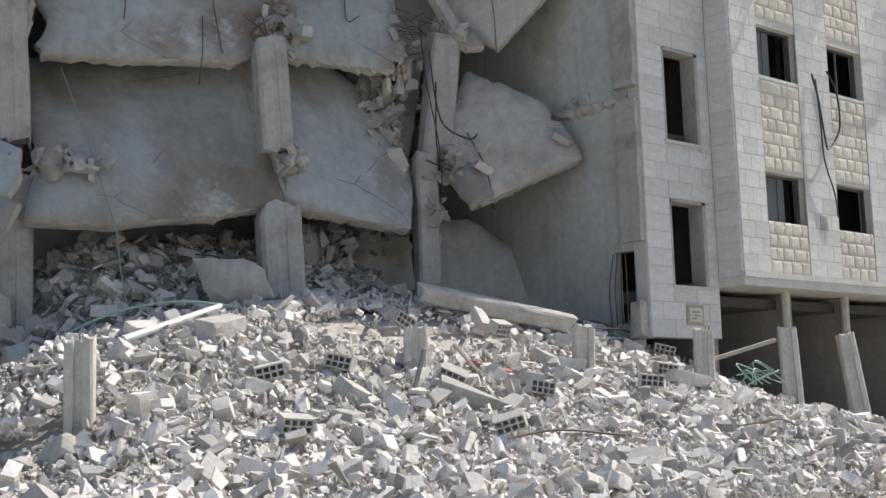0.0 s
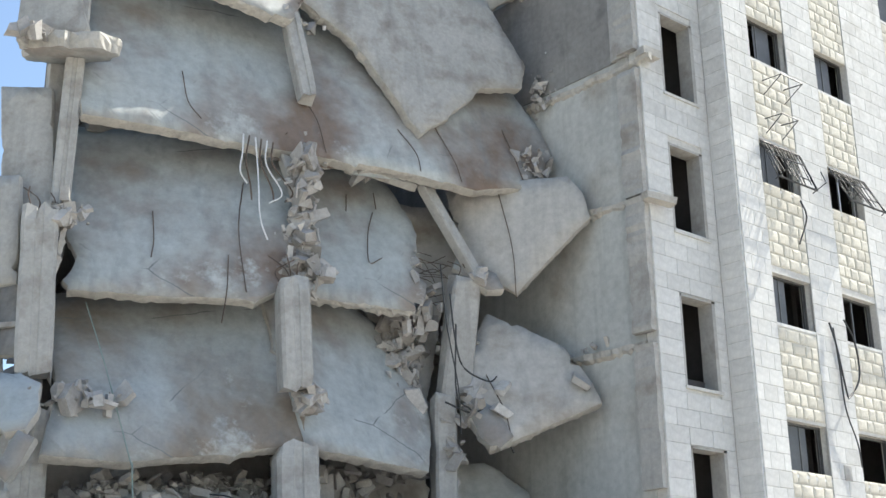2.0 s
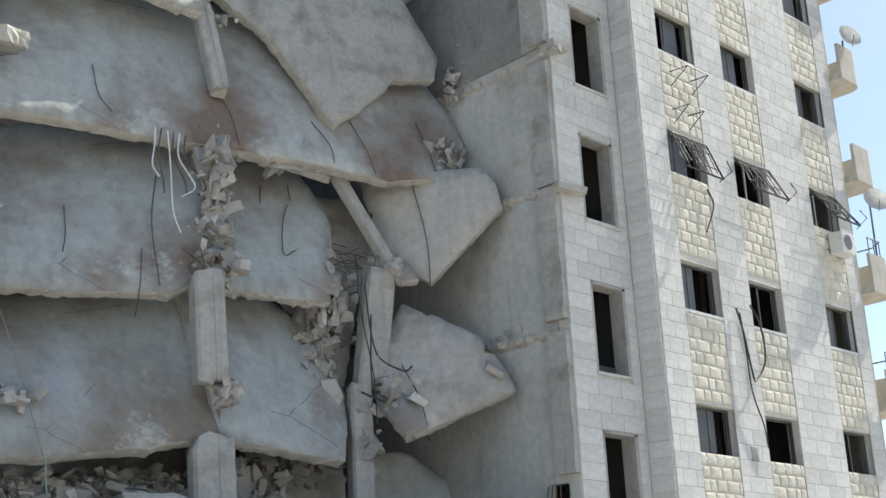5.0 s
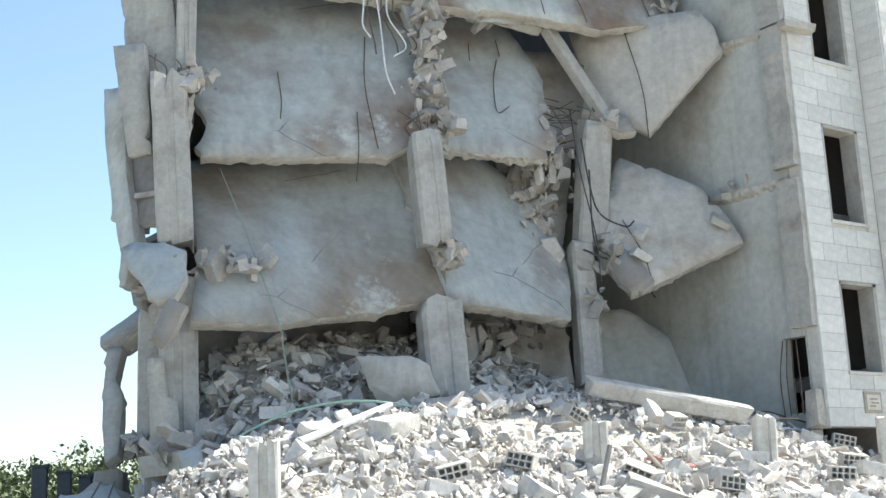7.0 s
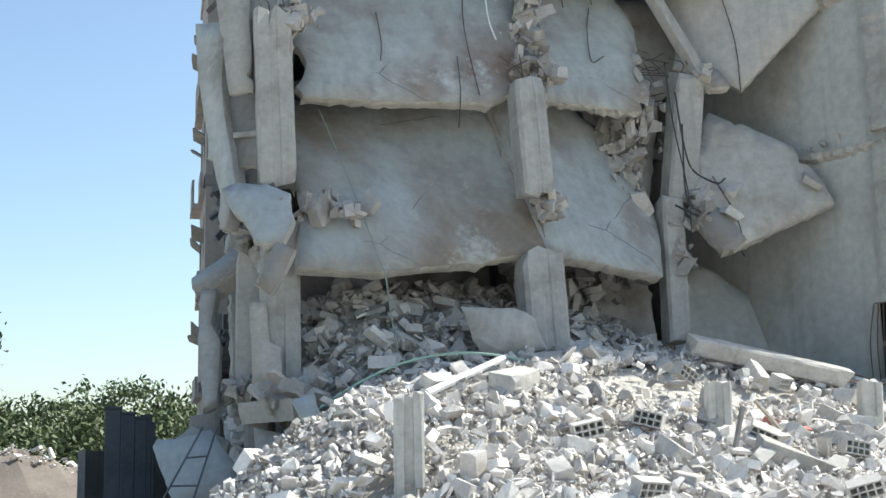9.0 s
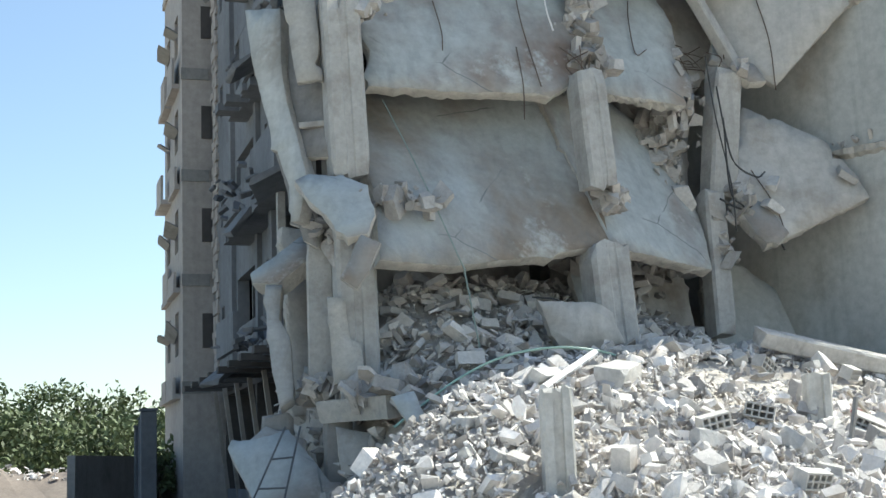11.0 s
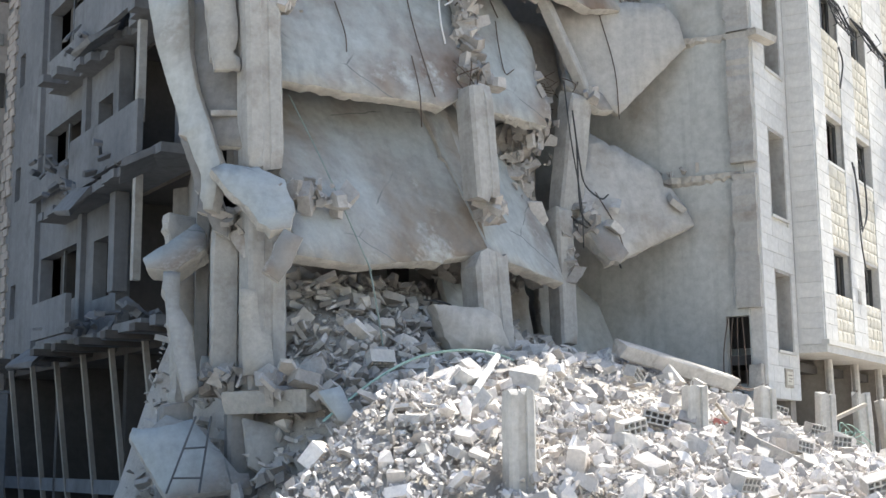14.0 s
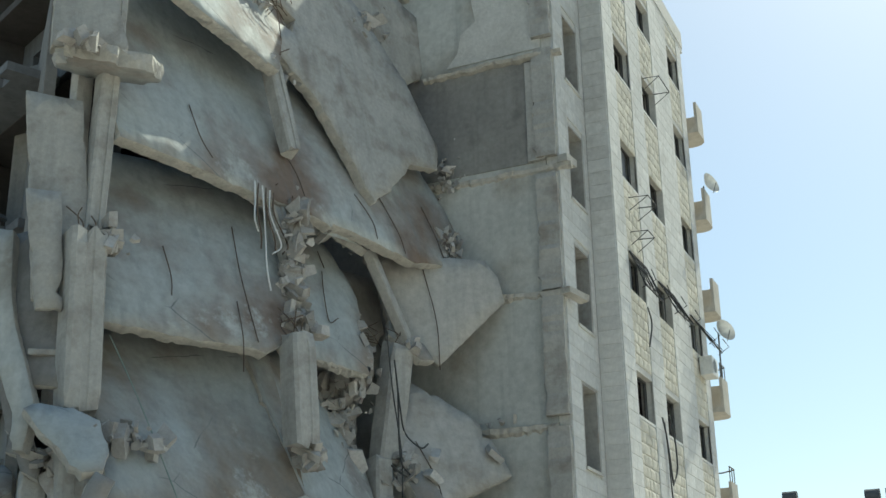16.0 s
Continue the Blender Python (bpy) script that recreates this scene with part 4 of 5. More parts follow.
plate("fallen_slab", (-5.8, 4.95, 7.5), (.95, -.3, 0), (.05, .2, .97), [(-.1, -.8), (-.1, 3.7), (2.7, 3.8), (2.6, 2.4), (1.6, 1.3), (1.05, -.8)], .2, "dusty slab piece stuck upright behind the hanging corner", "floor slab", face=M_BROWNSLAB, rough=.04, seed=55)
for k, (x, y, z, size, rot) in enumerate(((-4.2, 2.95, 6.75, (.4, .22, .14), (20, -40, 10)), (-4.2, 3.0, 6.3, (.42, .3, .2), (10, 30, -20)), (-2.72, 2.22, 6.95, (.5, .35, .14), (40, 30, -30)))):
    lump = shard_bm(size, .3, 640 + k, cut=.3)
    bmesh.ops.transform(lump, matrix=pose(x, y, z, *rot), verts=lump.verts[:])
    me = bpy.data.meshes.new("concrete_chunk")
    bmesh.ops.recalc_face_normals(lump, faces=lump.faces)
    lump.to_mesh(me)
    lump.free()
    me.materials.append(M_CHUNK)
    tagged(new("concrete_chunk", me), "pale broken lump caught on the jutting slab corner", "concrete piece")
plate("wall_panel", (-12.6, 6.9, 3.2), (.98, -.12, 0), (0, .12, .99), [(0, -.6), (.1, 2.6), (2.5, 2.5), (4.4, 2.8), (7.4, 2.6), (7.5, -.6)], .2, "dusty brown rear wall of the crushed ground floor", "wall piece", face=M_BROWNSLAB, rough=.03, seed=59)
# added backing: floors and walls that keep sun and sky out of the gaps
shell = thing("void_backing", "floors and walls added behind the fallen slabs as dark backing", "ruin", kind="structure")
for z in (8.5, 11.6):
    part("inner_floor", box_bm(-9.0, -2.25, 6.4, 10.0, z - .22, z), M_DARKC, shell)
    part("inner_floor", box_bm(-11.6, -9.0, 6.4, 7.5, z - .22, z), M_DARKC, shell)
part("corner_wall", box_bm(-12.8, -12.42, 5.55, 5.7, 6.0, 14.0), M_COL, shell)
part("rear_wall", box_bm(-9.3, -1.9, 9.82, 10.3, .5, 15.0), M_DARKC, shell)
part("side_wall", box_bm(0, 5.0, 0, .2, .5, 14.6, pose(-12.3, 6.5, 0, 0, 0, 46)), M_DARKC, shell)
# columns
column("column", (-12.85, 4.85, 2.6), (-12.84, 4.9, 5.5), .62, .45, "thick grey concrete column holding the lowest slab", turn=-.45, seed=1, bars=0)
column("column", (-12.87, 4.92, 6.15), (-12.98, 4.95, 9.0), .6, .5, "grey fluted concrete column cracked at its foot", turn=-.45, seed=2)
column("column", (-12.55, 5.2, 9.2), (-12.5, 5.1, 14.2), .34, .32, "slim upper column with one sunlit edge", turn=-.4, seed=3)
column("column", (-8.75, 3.25, 3.2), (-8.75, 3.4, 5.2), .74, .55, "grey concrete column under the broken slab joint", turn=-.35, seed=4, bars=0)
column("column", (-8.76, 3.4, 6.2), (-8.82, 3.52, 8.2), .56, .48, "grey fluted column standing between two slabs", turn=-.3, seed=5, bars=4)
column("column", (-8.2, 4.1, 9.85), (-8.55, 4.3, 11.1), .3, .28, "short broken column stub with crumbling ends", turn=-.3, seed=6)
column("column", (-8.1, 4.2, 12.25), (-8.3, 4.62, 14.2), .36, .34, "column stub hanging below the top slab", turn=-.3, seed=7, bars=5)
column("column", (-4.72, 3.85, 6.5), (-4.55, 3.62, 9.05), .62, .46, "tilted grey column with cables wound round its foot", turn=-.35, seed=8, groove=False)
column("column", (-5.05, 3.75, 3.9), (-4.98, 3.85, 6.6), .46, .42, "dark slender column in the gap by the fallen slabs", turn=-.35, seed=9, bars=0, groove=False)
column("beam", (-4.32, 3.45, 9.05), (-5.4, 3.9, 11.0), .26, .24, "thin beam leaning between slab and column", "beam", seed=10, groove=False)
column("beam", (-5.6, 3.9, 10.9), (-7.9, 4.2, 11.15), .16, .2, "cracked edge beam under the long slab", "beam", seed=11, groove=False)
column("beam", (-7.0, 1.7, 3.6), (-4.5, .6, 3.05), .32, .3, "long fallen white concrete beam lying on the rubble crest", "beam", seed=12, material=M_CHUNK, groove=False, bars=3)

# the ruin's broken western end
plate("wall_panel", (-13.51, 4.12, 5.07), (.749, -.663, 0), (.368, .416, .832), [(-.86, 1.16), (-.66, 1.31), (-.16, 1.23), (.25, 1.02), (.35, .35), (.25, 0), (-.04, -.08), (-.28, .29), (-.62, .7)], .18, "pale tilted slab fragment wedged at the corner", "slab piece", rough=.02, seed=21)
plate("slab_strip", (-13.51, 4.12, 5.0), (.722, -.692, 0), (.102, .102, .99), [(.15, .06), (.43, -.08), (.3, -.4), (.08, -.76), (-.16, -.59)], .2, "narrow slab fragment hanging at the corner", "slab piece", rough=.014, seed=22)
plate("slab_strip", (-13.4, 6.8, 4.77), (.451, -.892, 0), (.529, .268, .805), [(-.09, .14), (.63, .92), (.82, .74), (.9, .31), (.5, -.16), (.03, -.08)], .3, "broken elbow of slab propped on a thin column", "slab piece", rough=.02, seed=23)
plate("wall_panel", (-13.74, 5.5, 2.78), (.722, -.692, 0), (.255, .336, .907), [(-.29, 2.03), (-.03, 2.02), (-.08, 1.4), (.1, 1.06), (.14, -.01), (-.06, -.14), (-.18, .48), (-.26, 1.17)], .24, "cracked column leaning outwards, pointed at its foot", "column", face=M_COL, rough=.014, seed=24)
column("column", (-13.06, 5.45, 2.9), (-13.02, 5.5, 5.2), .42, .28, "short stout column behind the corner", turn=-.7, seed=25, groove=False, bars=1)
plate("wall_panel", (-13.4, 5.19, 7.64), (.722, -.692, 0), (0, .05, 1), [(-.18, 0), (.22, .02), (.2, .75), (.12, 2.0), (-.42, 2.0), (-.28, .75)], .2, "slim wall strip hanging outside the column", "wall piece", face=M_COL, rough=.016, seed=26)
plate("wall_panel", (-13.35, 6.87, 8.65), (0.255, -0.967, -0), (0.197, 0.052, 0.979), [(-0.22, 0.78), (0.57, 0.63), (0.77, -0.54), (0.98, -1.18), (1.3, -1.9), (1.55, -2.51), (1.53, -3.29), (1.36, -3.27), (1.25, -2.68), (0.86, -1.94), (0.5, -1.2), (0.12, -0.33)], .26, "long leaning strip of broken side wall", "wall piece", face=M_PARTY, rough=.02, seed=27)
plate("wall_panel", (-13.2, 6.75, 8.63), (.403, -.915, 0), (.253, .111, .961), [(.3, .7), (1.6, .9), (1.75, -.6), (1.7, -2.3), (1.1, -2.2), (.5, -.9)], .16, "dusty side wall slab behind the leaning strip", "wall piece", face=M_DARKC, rough=.03, seed=56)
plate("wall_panel", (-13.3, 6.55, 7.3), (.403, -.915, 0), (.18, .2, .961), [(.2, -.5), (.55, -.6), (1.0, -2.0), (1.0, -2.35), (.75, -2.2)], .2, "thin broken pier under the leaning strip", "wall piece", face=M_DARKC, rough=.02, seed=57)
plate("wall_panel", (-13.55, 5.9, 8.0), (.722, -.692, 0), (0, .05, 1), [(.37, -.09), (.78, -.16), (.87, 1.11), (1.21, 1.19), (1.01, 3.5), (.09, 3.56)], .2, "upright panel of the ruined side wall", "wall piece", face=M_COL, rough=.016, seed=28)
plate("wall_panel", (-13.6, 5.7, 12.2), (.75, -.66, 0), (0, .05, 1), [(.18, .1), (1.3, .1), (1.45, .35), (.97, 2.33), (.22, 2.36)], .34, "torn wall box at the upper corner with ragged underside", "wall piece", face=M_COL, rough=.02, seed=29)
plate("slab_strip", (-13.6, 5.5, 12.3), (.8, -.6, 0), (.5, .8, .1), [(.15, -.25), (.9, -.4), (1.6, -.35), (1.95, .05), (1.6, .4), (.8, .6), (.2, .4)], .3, "ragged stub of slab under the upper wall box", "slab piece", rough=.06, seed=30)
plate("wall_panel", (-13.35, 5.75, 14.35), (.998, .05, 0), (0, .06, 1), [(.3, .05), (1.35, -.1), (1.3, 2.6), (1.1, 4.6), (.35, 4.8)], .2, "sunlit wall remnant at the top corner", "wall piece", face=M_PARTY, rough=.03, seed=31)
column("column", (-12.25, 4.95, 14.3), (-12.0, 5.9, 20.0), .34, .32, "slim sunlit column beside the topmost slab", turn=-.2, seed=58, groove=False)
plate("fallen_slab", (-13.42, 5.25, 2.72), (.05, -1, 0), (.95, .05, .12), [(.1, 0), (.9, .05), (1.65, -.05), (1.7, 1.1), (.2, 1.2)], .33, "slab lying level at the foot of the corner", "floor slab", seed=32)
plate("fallen_slab", (-14.3, 6.0, 2.0), (.72, -.69, 0), (.2, .4, .85), [(0, 0), (.5, .45), (1.1, .2), (.9, -.9), (.4, -.9)], .2, "dark fallen slab piece at the corner", "slab piece", face=M_COL, seed=33)
plate("fallen_slab", (-12.6, 4.0, 2.9), (.8, -.6, 0), (.1, .4, .9), [(0, 0), (.5, .1), (.75, -.45), (.2, -.7)], .14, "thin slab piece leaning on the heap", "slab piece", seed=34)
column("column", (-13.6, 5.9, 1.0), (-13.5, 6.0, 2.5), .5, .5, "stump under the corner slab", turn=-.7, seed=35, groove=False, bars=0, material=M_DARKC)
column("column", (-13.1, 5.0, .8), (-13.05, 5.1, 2.4), .45, .45, "dark stump below the corner column", turn=-.7, seed=36, groove=False, bars=0, material=M_DARKC)
column("stub_beam", (-13.25, 5.55, 7.05), (-12.9, 5.05, 7.05), .1, .1, "small pale stub of beam at the corner", "beam", seed=37, groove=False, bars=0)

plate("wall_panel", (-13.38, 4.76, 2.95), (.751, -.661, 0), (.033, .038, .999), [(0, 0), (-.07, 1.3), (.18, 1.29), (.25, .67), (.4, .59), (.46, .03)], .1, "pale broken plaster panel leaning on the corner column", "wall piece", face=M_EDGE, rough=.02, seed=41)
plate("fallen_slab", (-13.63, 2.82, 2.25), (.673, -.74, 0), (.333, .303, .893), [(0, 0), (-.28, .47), (.02, .55), (.34, -.09)], .14, "small slab piece tipped on the edge of the heap", "slab piece", seed=42)
plate("fallen_slab", (-14.34, 5.24, 1.3), (.707, -.707, 0), (.359, .359, .862), [(-.05, -.1), (-.59, .92), (.3, 1.2), (.62, .75), (1.14, .07)], .2, "broad blue-grey slab leaning at the foot of the corner", "floor slab", seed=43)
plate("wall_panel", (-13.13, 5.88, 2.98), (.751, -.661, 0), (.066, .075, .995), [(0, -.3), (.04, .33), (.36, .32), (.4, -.3)], .12, "square slab piece standing behind the corner", "wall piece", seed=44)
plate("wall_panel", (-13.33, 4.81, 2.34), (.751, -.661, 0), (.13, .147, .981), [(0, 0), (.08, -.7), (.56, -1.0), (.75, -.16)], .2, "dark slab piece under the level slab", "slab piece", face=M_COL, seed=46)
ladder = thing("steel_frame", "narrow steel frame leaning on the fallen slab", "frame", at=(-14.05, 5.05, 2.3))
part("rail", tube_bm([(0, .0, .05), (-.7, -.15, -1.0)], .016, 5), M_FRAME, ladder)
part("rail", tube_bm([(.17, -.13, .05), (-.35, -.42, -1.0)], .016, 5), M_FRAME, ladder)
part("rung", tube_bm([(-.3, -.06, -.4), (-.04, -.24, -.38)], .014, 5), M_FRAME, ladder)
part("rung", tube_bm([(-.55, -.12, -.8), (-.25, -.36, -.8)], .014, 5), M_FRAME, ladder)

# wires and bars on the slabs
for th, fn, items in (
    (s2, f2, [[(1.4, 1.9), (1.42, 1.2), (1.38, .8)], [(2.75, 1.0), (2.7, .2), (2.6, -.5)], [(3.1, 2.9), (2.95, 1.6), (3.05, .2)]]),
    (s2r, f2r, [[(1.62, 2.3), (1.4, 1.7), (1.32, .95), (1.6, 1.08)], [(1.1, 2.7), (1.0, 2.2)], [(1.75, 2.9), (1.7, 2.4)]]),
    (s3, f3, [[(1.9, 1.5), (1.95, .7), (2.2, .35)], [(4.35, 1.6), (4.6, .9), (4.7, .1)], [(6.4, 1.1), (6.7, .5), (6.75, .05)], [(7.3, 1.5), (7.6, .5), (7.7, 0)], [(9.1, 1.8), (9.2, 1.0), (9.3, .4)]]),
    (r1, g1, [[(-2.3, .6), (-2.0, -.2), (-1.9, -.8)]]),
    (r2, g2, [[(-.1, 2.3), (.05, 1.0), (.0, -.1)]])):
    for pts in items:
        wire("hanging_bar", [fn(u, v, .03 + .03 * (j % 2)) for j, (u, v) in enumerate(pts)], .011, M_STEEL, th, "bent dark reinforcing bar", 5)
holes = thing("bar_tangle", "bent bars sprung from the torn rim of the hanging slab", "reinforcing bars", at=(-8.15, 4.85, 15.9))
for k in range(9):
    r = random.Random(140 + k)
    a = Vector((r.uniform(-.2, .2), r.uniform(-.1, .1), r.uniform(-.3, .3)))
    wire("sprung_bar", [a, a + Vector((r.gauss(.1, .2), -.12, r.gauss(0, .2))), a + Vector((r.gauss(.25, .3), -.2, r.gauss(-.1, .35)))], .01, M_STEEL, holes, "", 4)
strips = thing("torn_conduit", "bundle of pale torn conduit strips hanging from a slab edge", "conduit", at=(-9.3, 4.0, 11.0))
for k in range(6):
    r = random.Random(60 + k)
    x = -.35 + .13 * k
    L = r.uniform(.5, 2.1)
    wire("conduit_strip", [(x, 0, 0), (x + r.gauss(0, .05), -.05, -.4 * L), (x + .1 * k - .1, -.1, -.8 * L), (x + r.gauss(.1, .08), -.08, -L)], .016, M_STRIP if k % 2 == 0 else M_STEEL, strips, "", 5)
wrap = thing("loose_cable", "thin dark cables tangled round the tilted column", "cable", at=(-4.8, 3.4, 7))
wire("cable_run", [(-.35, 0, 1.6), (-.3, -.1, .6), (-.1, -.12, .1), (.45, -.2, -.1), (.6, -.3, .0)], .018, M_CABLE, wrap)
wire("cable_run", [(-.2, 0, 1.0), (-.3, -.1, -.4), (.0, -.15, -.7), (.4, -.2, -.9), (.7, -.3, -1.1), (.9, -.4, -1.5)], .018, M_CABLE, wrap)
wire("cable_run", [(-.5, .1, 2.2), (-.45, 0, 1.0), (-.25, -.1, -.3), (-.2, -.1, -1.2)], .014, M_CABLE, wrap)
wire("cable_run", [(-.5, .0, -.6), (.1, -.1, -.75), (.6, -.2, -.5)], .02, M_CABLE, wrap)
tangle = thing("bar_tangle", "tangle of thin rusty bars in the gap between slabs", "reinforcing bars", at=(-5.1, 4.3, 9.2))
for k in range(14):
    r = random.Random(80 + k)
    a = Vector((r.uniform(-.4, .1), r.uniform(-.2, .3), r.uniform(-.5, .4)))
    wire("tangle_bar", [a, a + Vector((.35, r.gauss(0, .1), r.gauss(0, .12))), a + Vector((.7, r.gauss(-.1, .15), r.gauss(-.05, .2)))], .009, M_STEEL, tangle, "", 4)
green = thing("hanging_cable", "thin grey-green cable hanging down over the lowest slab", "cable", at=(-11.6, 3.8, 4.7))
wire("cable_run", [(.02, .0, 0), (.0, -.15, -.6), (.1, -.25, -1.5)], .013, M_LINE, green)
wire("cable_run", [(-.35, 1.35, 2.9), (-.2, .75, 1.7), (-.02, .0, .05), (.02, .0, 0)], .012, M_LINE, green)

# crushed bits caught at the joints
for k, (c, sp, cnt, sz) in enumerate((((-8.5, 3.4, 6.05), (.13, .08, .1), 60, .26), ((-8.3, 3.95, 9.2), (.17, .1, .5), 300, .24), ((-8.45, 3.85, 10.4), (.2, .1, .3), 90, .26), ((-12.3, 4.3, 5.75), (.3, .15, .08), 60, .26), ((-8.35, 3.7, 8.55), (.2, .1, .14), 80, .3), ((-12.5, 4.55, 5.7), (.16, .08, .16), 70, .2),
                                      ((-12.55, 4.75, 9.0), (.14, .1, .1), 50, .24), ((-5.45, 4.5, 7.2), (.2, .15, .7), 320, .3), ((-5.25, 4.15, 8.3), (.18, .15, .3), 110, .26), ((-2.95, 3.1, 11.5), (.2, .12, .35), 170, .16),
                                      ((-2.25, 2.7, 7.72), (.05, .35, .04), 30, .16), ((-8.1, 4.65, 14.1), (.3, .08, .08), 40, .24), ((-4.3, 3.4, 9.1), (.16, .1, .06), 36, .2), ((-2.35, 3.3, 13.8), (.07, .15, .3), 90, .15), ((-4.55, 3.4, 6.5), (.12, .1, .2), 50, .3),
                                      ((-5.6, 4.0, 8.9), (.08, .1, .5), 70, .2), ((-13.1, 4.95, 12.2), (.35, .2, .05), 70, .2), ((-5.5, 4.0, 11.8), (.1, .08, .08), 26, .18), ((-6.8, 4.15, 11.0), (.7, .08, .05), 60, .2),
                                      ((-4.9, 3.7, 5.6), (.12, .1, .3), 60, .26), ((-13.0, 5.2, 5.35), (.18, .14, .1), 50, .22), ((-13.2, 5.4, 2.95), (.3, .25, .1), 110, .2), ((-12.9, 4.1, 2.85), (.4, .4, .1), 120, .28), ((-13.3, 4.2, 1.6), (.3, .5, .15), 90, .2), ((-5.5, 4.75, 6.3), (.3, .15, .9), 320, .32), ((-6.9, 4.9, 4.9), (.6, .3, .2), 120, .34),
                                      ((-8.2, 4.95, 15.85), (.15, .06, .2), 50, .2), ((-4.2, 4.6, 17.2), (.5, .1, .3), 80, .26))):
    debris(c, sp, cnt, sz, 200 + k)

# ---- along the pile ----
def fence_post(x, y, z0, z1, lean, k):
    """A cast fence post with a slotted face and a chipped head."""
    r = random.Random(k)
    w, d = .36, .26
    th = thing("fence_post", "weathered slotted concrete fence post standing in the rubble", "post", "fence posts", at=(x, y, z0))
    sec = [(-w / 2, -d / 2 + .03), (-w / 2 + .03, -d / 2), (-.06, -d / 2), (-.05, -d / 2 + .05), (.05, -d / 2 + .05), (.06, -d / 2), (w / 2 - .03, -d / 2), (w / 2, -d / 2 + .03),
           (w / 2, d / 2 - .03), (w / 2 - .03, d / 2), (-w / 2 + .03, d / 2), (-w / 2, d / 2 - .03)]
    bm = bmesh.new()
    H, n = z1 - z0, 9
    m = pose(0, 0, 0, lean[0], lean[1], -38 + r.uniform(-6, 6))
    rings = []
    for j in range(n + 1):
        t = H * j / n
        rings.append([bm.verts.new(m @ Vector((a * (1 - abs(r.gauss(0, .05 if j == n else .012))), b * (1 - abs(r.gauss(0, .03))), t + (r.gauss(0, .03) if j == n else 0)))) for a, b in sec])
    for a, b in zip(rings, rings[1:]):
        for j in range(12):
            bm.faces.new((a[j], a[(j + 1) % 12], b[(j + 1) % 12], b[j]))
    bm.faces.new(rings[-1])
    bm.faces.new(rings[0][::-1])
    part("shaft", bm, M_POST, th)
    for j in range(2):
        q = m @ Vector((r.uniform(-.1, .1), 0, H - .03))
        wire("bare_bar", [q, q + Vector((.01, 0, .05)), q + Vector((r.gauss(0, .03), r.gauss(0, .03), .1))], .008, M_STEEL, th, "", 3)


for k, (x, y, z1, lean) in enumerate(((-14.06, -.2, 2.53, (0, 0)), (-8.88, -.36, 2.8, (1, 1)), (-5.1, -.2, 2.92, (0, 2)), (-2.1, -.45, 2.9, (0, 1)), (.61, -.56, 3.0, (0, -2)), (2.95, -.67, 2.95, (0, -8)))):
    fence_post(x, y, ground_z(x, y) - .1, z1, lean, 300 + k)

hose = thing("green_hose", "long pale green hose lying over the rubble crest", "hose", at=(-12, 2.4, 3))
wire("hose_run", [(-1.75, .6, -.75), (-1.4, .5, -.5), (-.8, .3, -.1), (-.1, .1, .2), (.6, -.2, .32), (1.3, -.4, .28), (1.9, -.5, .15)], .019, M_HOSE, hose, "", 8)
pole = thing("fallen_pole", "pale plastic pipe lying across the rubble", "pole", at=(-11.8, 1.6, 2.95))
part("pipe", tube_bm([(-1.0, -.45, -.3), (1.05, .4, .3)], .055, 8), M_STRIP, pole)
pole = thing("fallen_pole", "pale square timber jutting from the rubble by a post", "pole", at=(-1.2, -.6, 2.55))
part("timber", tube_bm([(-1.3, .3, -.35), (.9, -.2, .18)], .05, 4), M_WOOD, pole)
pole = thing("fallen_pole", "thin grey batten in the rubble", "pole", at=(-9.6, -1.3, 1.9))
part("timber", tube_bm([(-.25, 0, -.6), (.1, -.05, .5)], .035, 4), M_DARKC, pole)
pole = thing("fallen_pole", "thin grey batten in the rubble", "pole", at=(-8.0, -.6, 2.2))
part("timber", tube_bm([(-.2, .1, .35), (.4, -.3, -.5)], .03, 4), M_WOOD, pole)
for k, (x, y, w, dx) in enumerate(((-4.3, -3.5, 1.8, .5), (-9.2, -3.6, 1.6, -.2), (-2.6, 1.2, 1.3, .1), (-2.9, 1.5, 1.2, .2))):
    pole = thing("fallen_bar", "thin rusty bar lying on the rubble", "bar", at=(x, y, pile_z(x, y) + .2))
    wire("bar", [(-w / 2, .1, .0), (0, .0, .08), (w / 2, -.2 + dx, -.02)], .014, M_STEEL, pole, "", 5)
cloth = thing("red_cloth", "faded red plastic sheet crumpled in the rubble", "cloth", at=(-7.5, -.3, 2.2))
part("cloth_fold", shard_bm((.5, .35, .12), .5, 70, None, pose(0, 0, 0, 20, 15, 30)), M_RED, cloth)
part("cloth_fold", shard_bm((.3, .3, .1), .5, 71, None, pose(.25, -.25, -.1, -15, 25, 80)), M_RED, cloth)
wires = thing("wire_tangle", "tangle of green binding wire at the pile's foot", "wire", at=(-.3, -.4, 1.9))
for k in range(9):
    r = random.Random(500 + k)
    wire("wire_strand", [(r.gauss(0, .25), r.gauss(0, .2), 0), (r.gauss(0, .3), r.gauss(0, .2), r.uniform(.2, .5)), (r.gauss(.2, .3), r.gauss(0, .2), r.uniform(0, .3))], .012, M_HOSE, wires, "", 5)


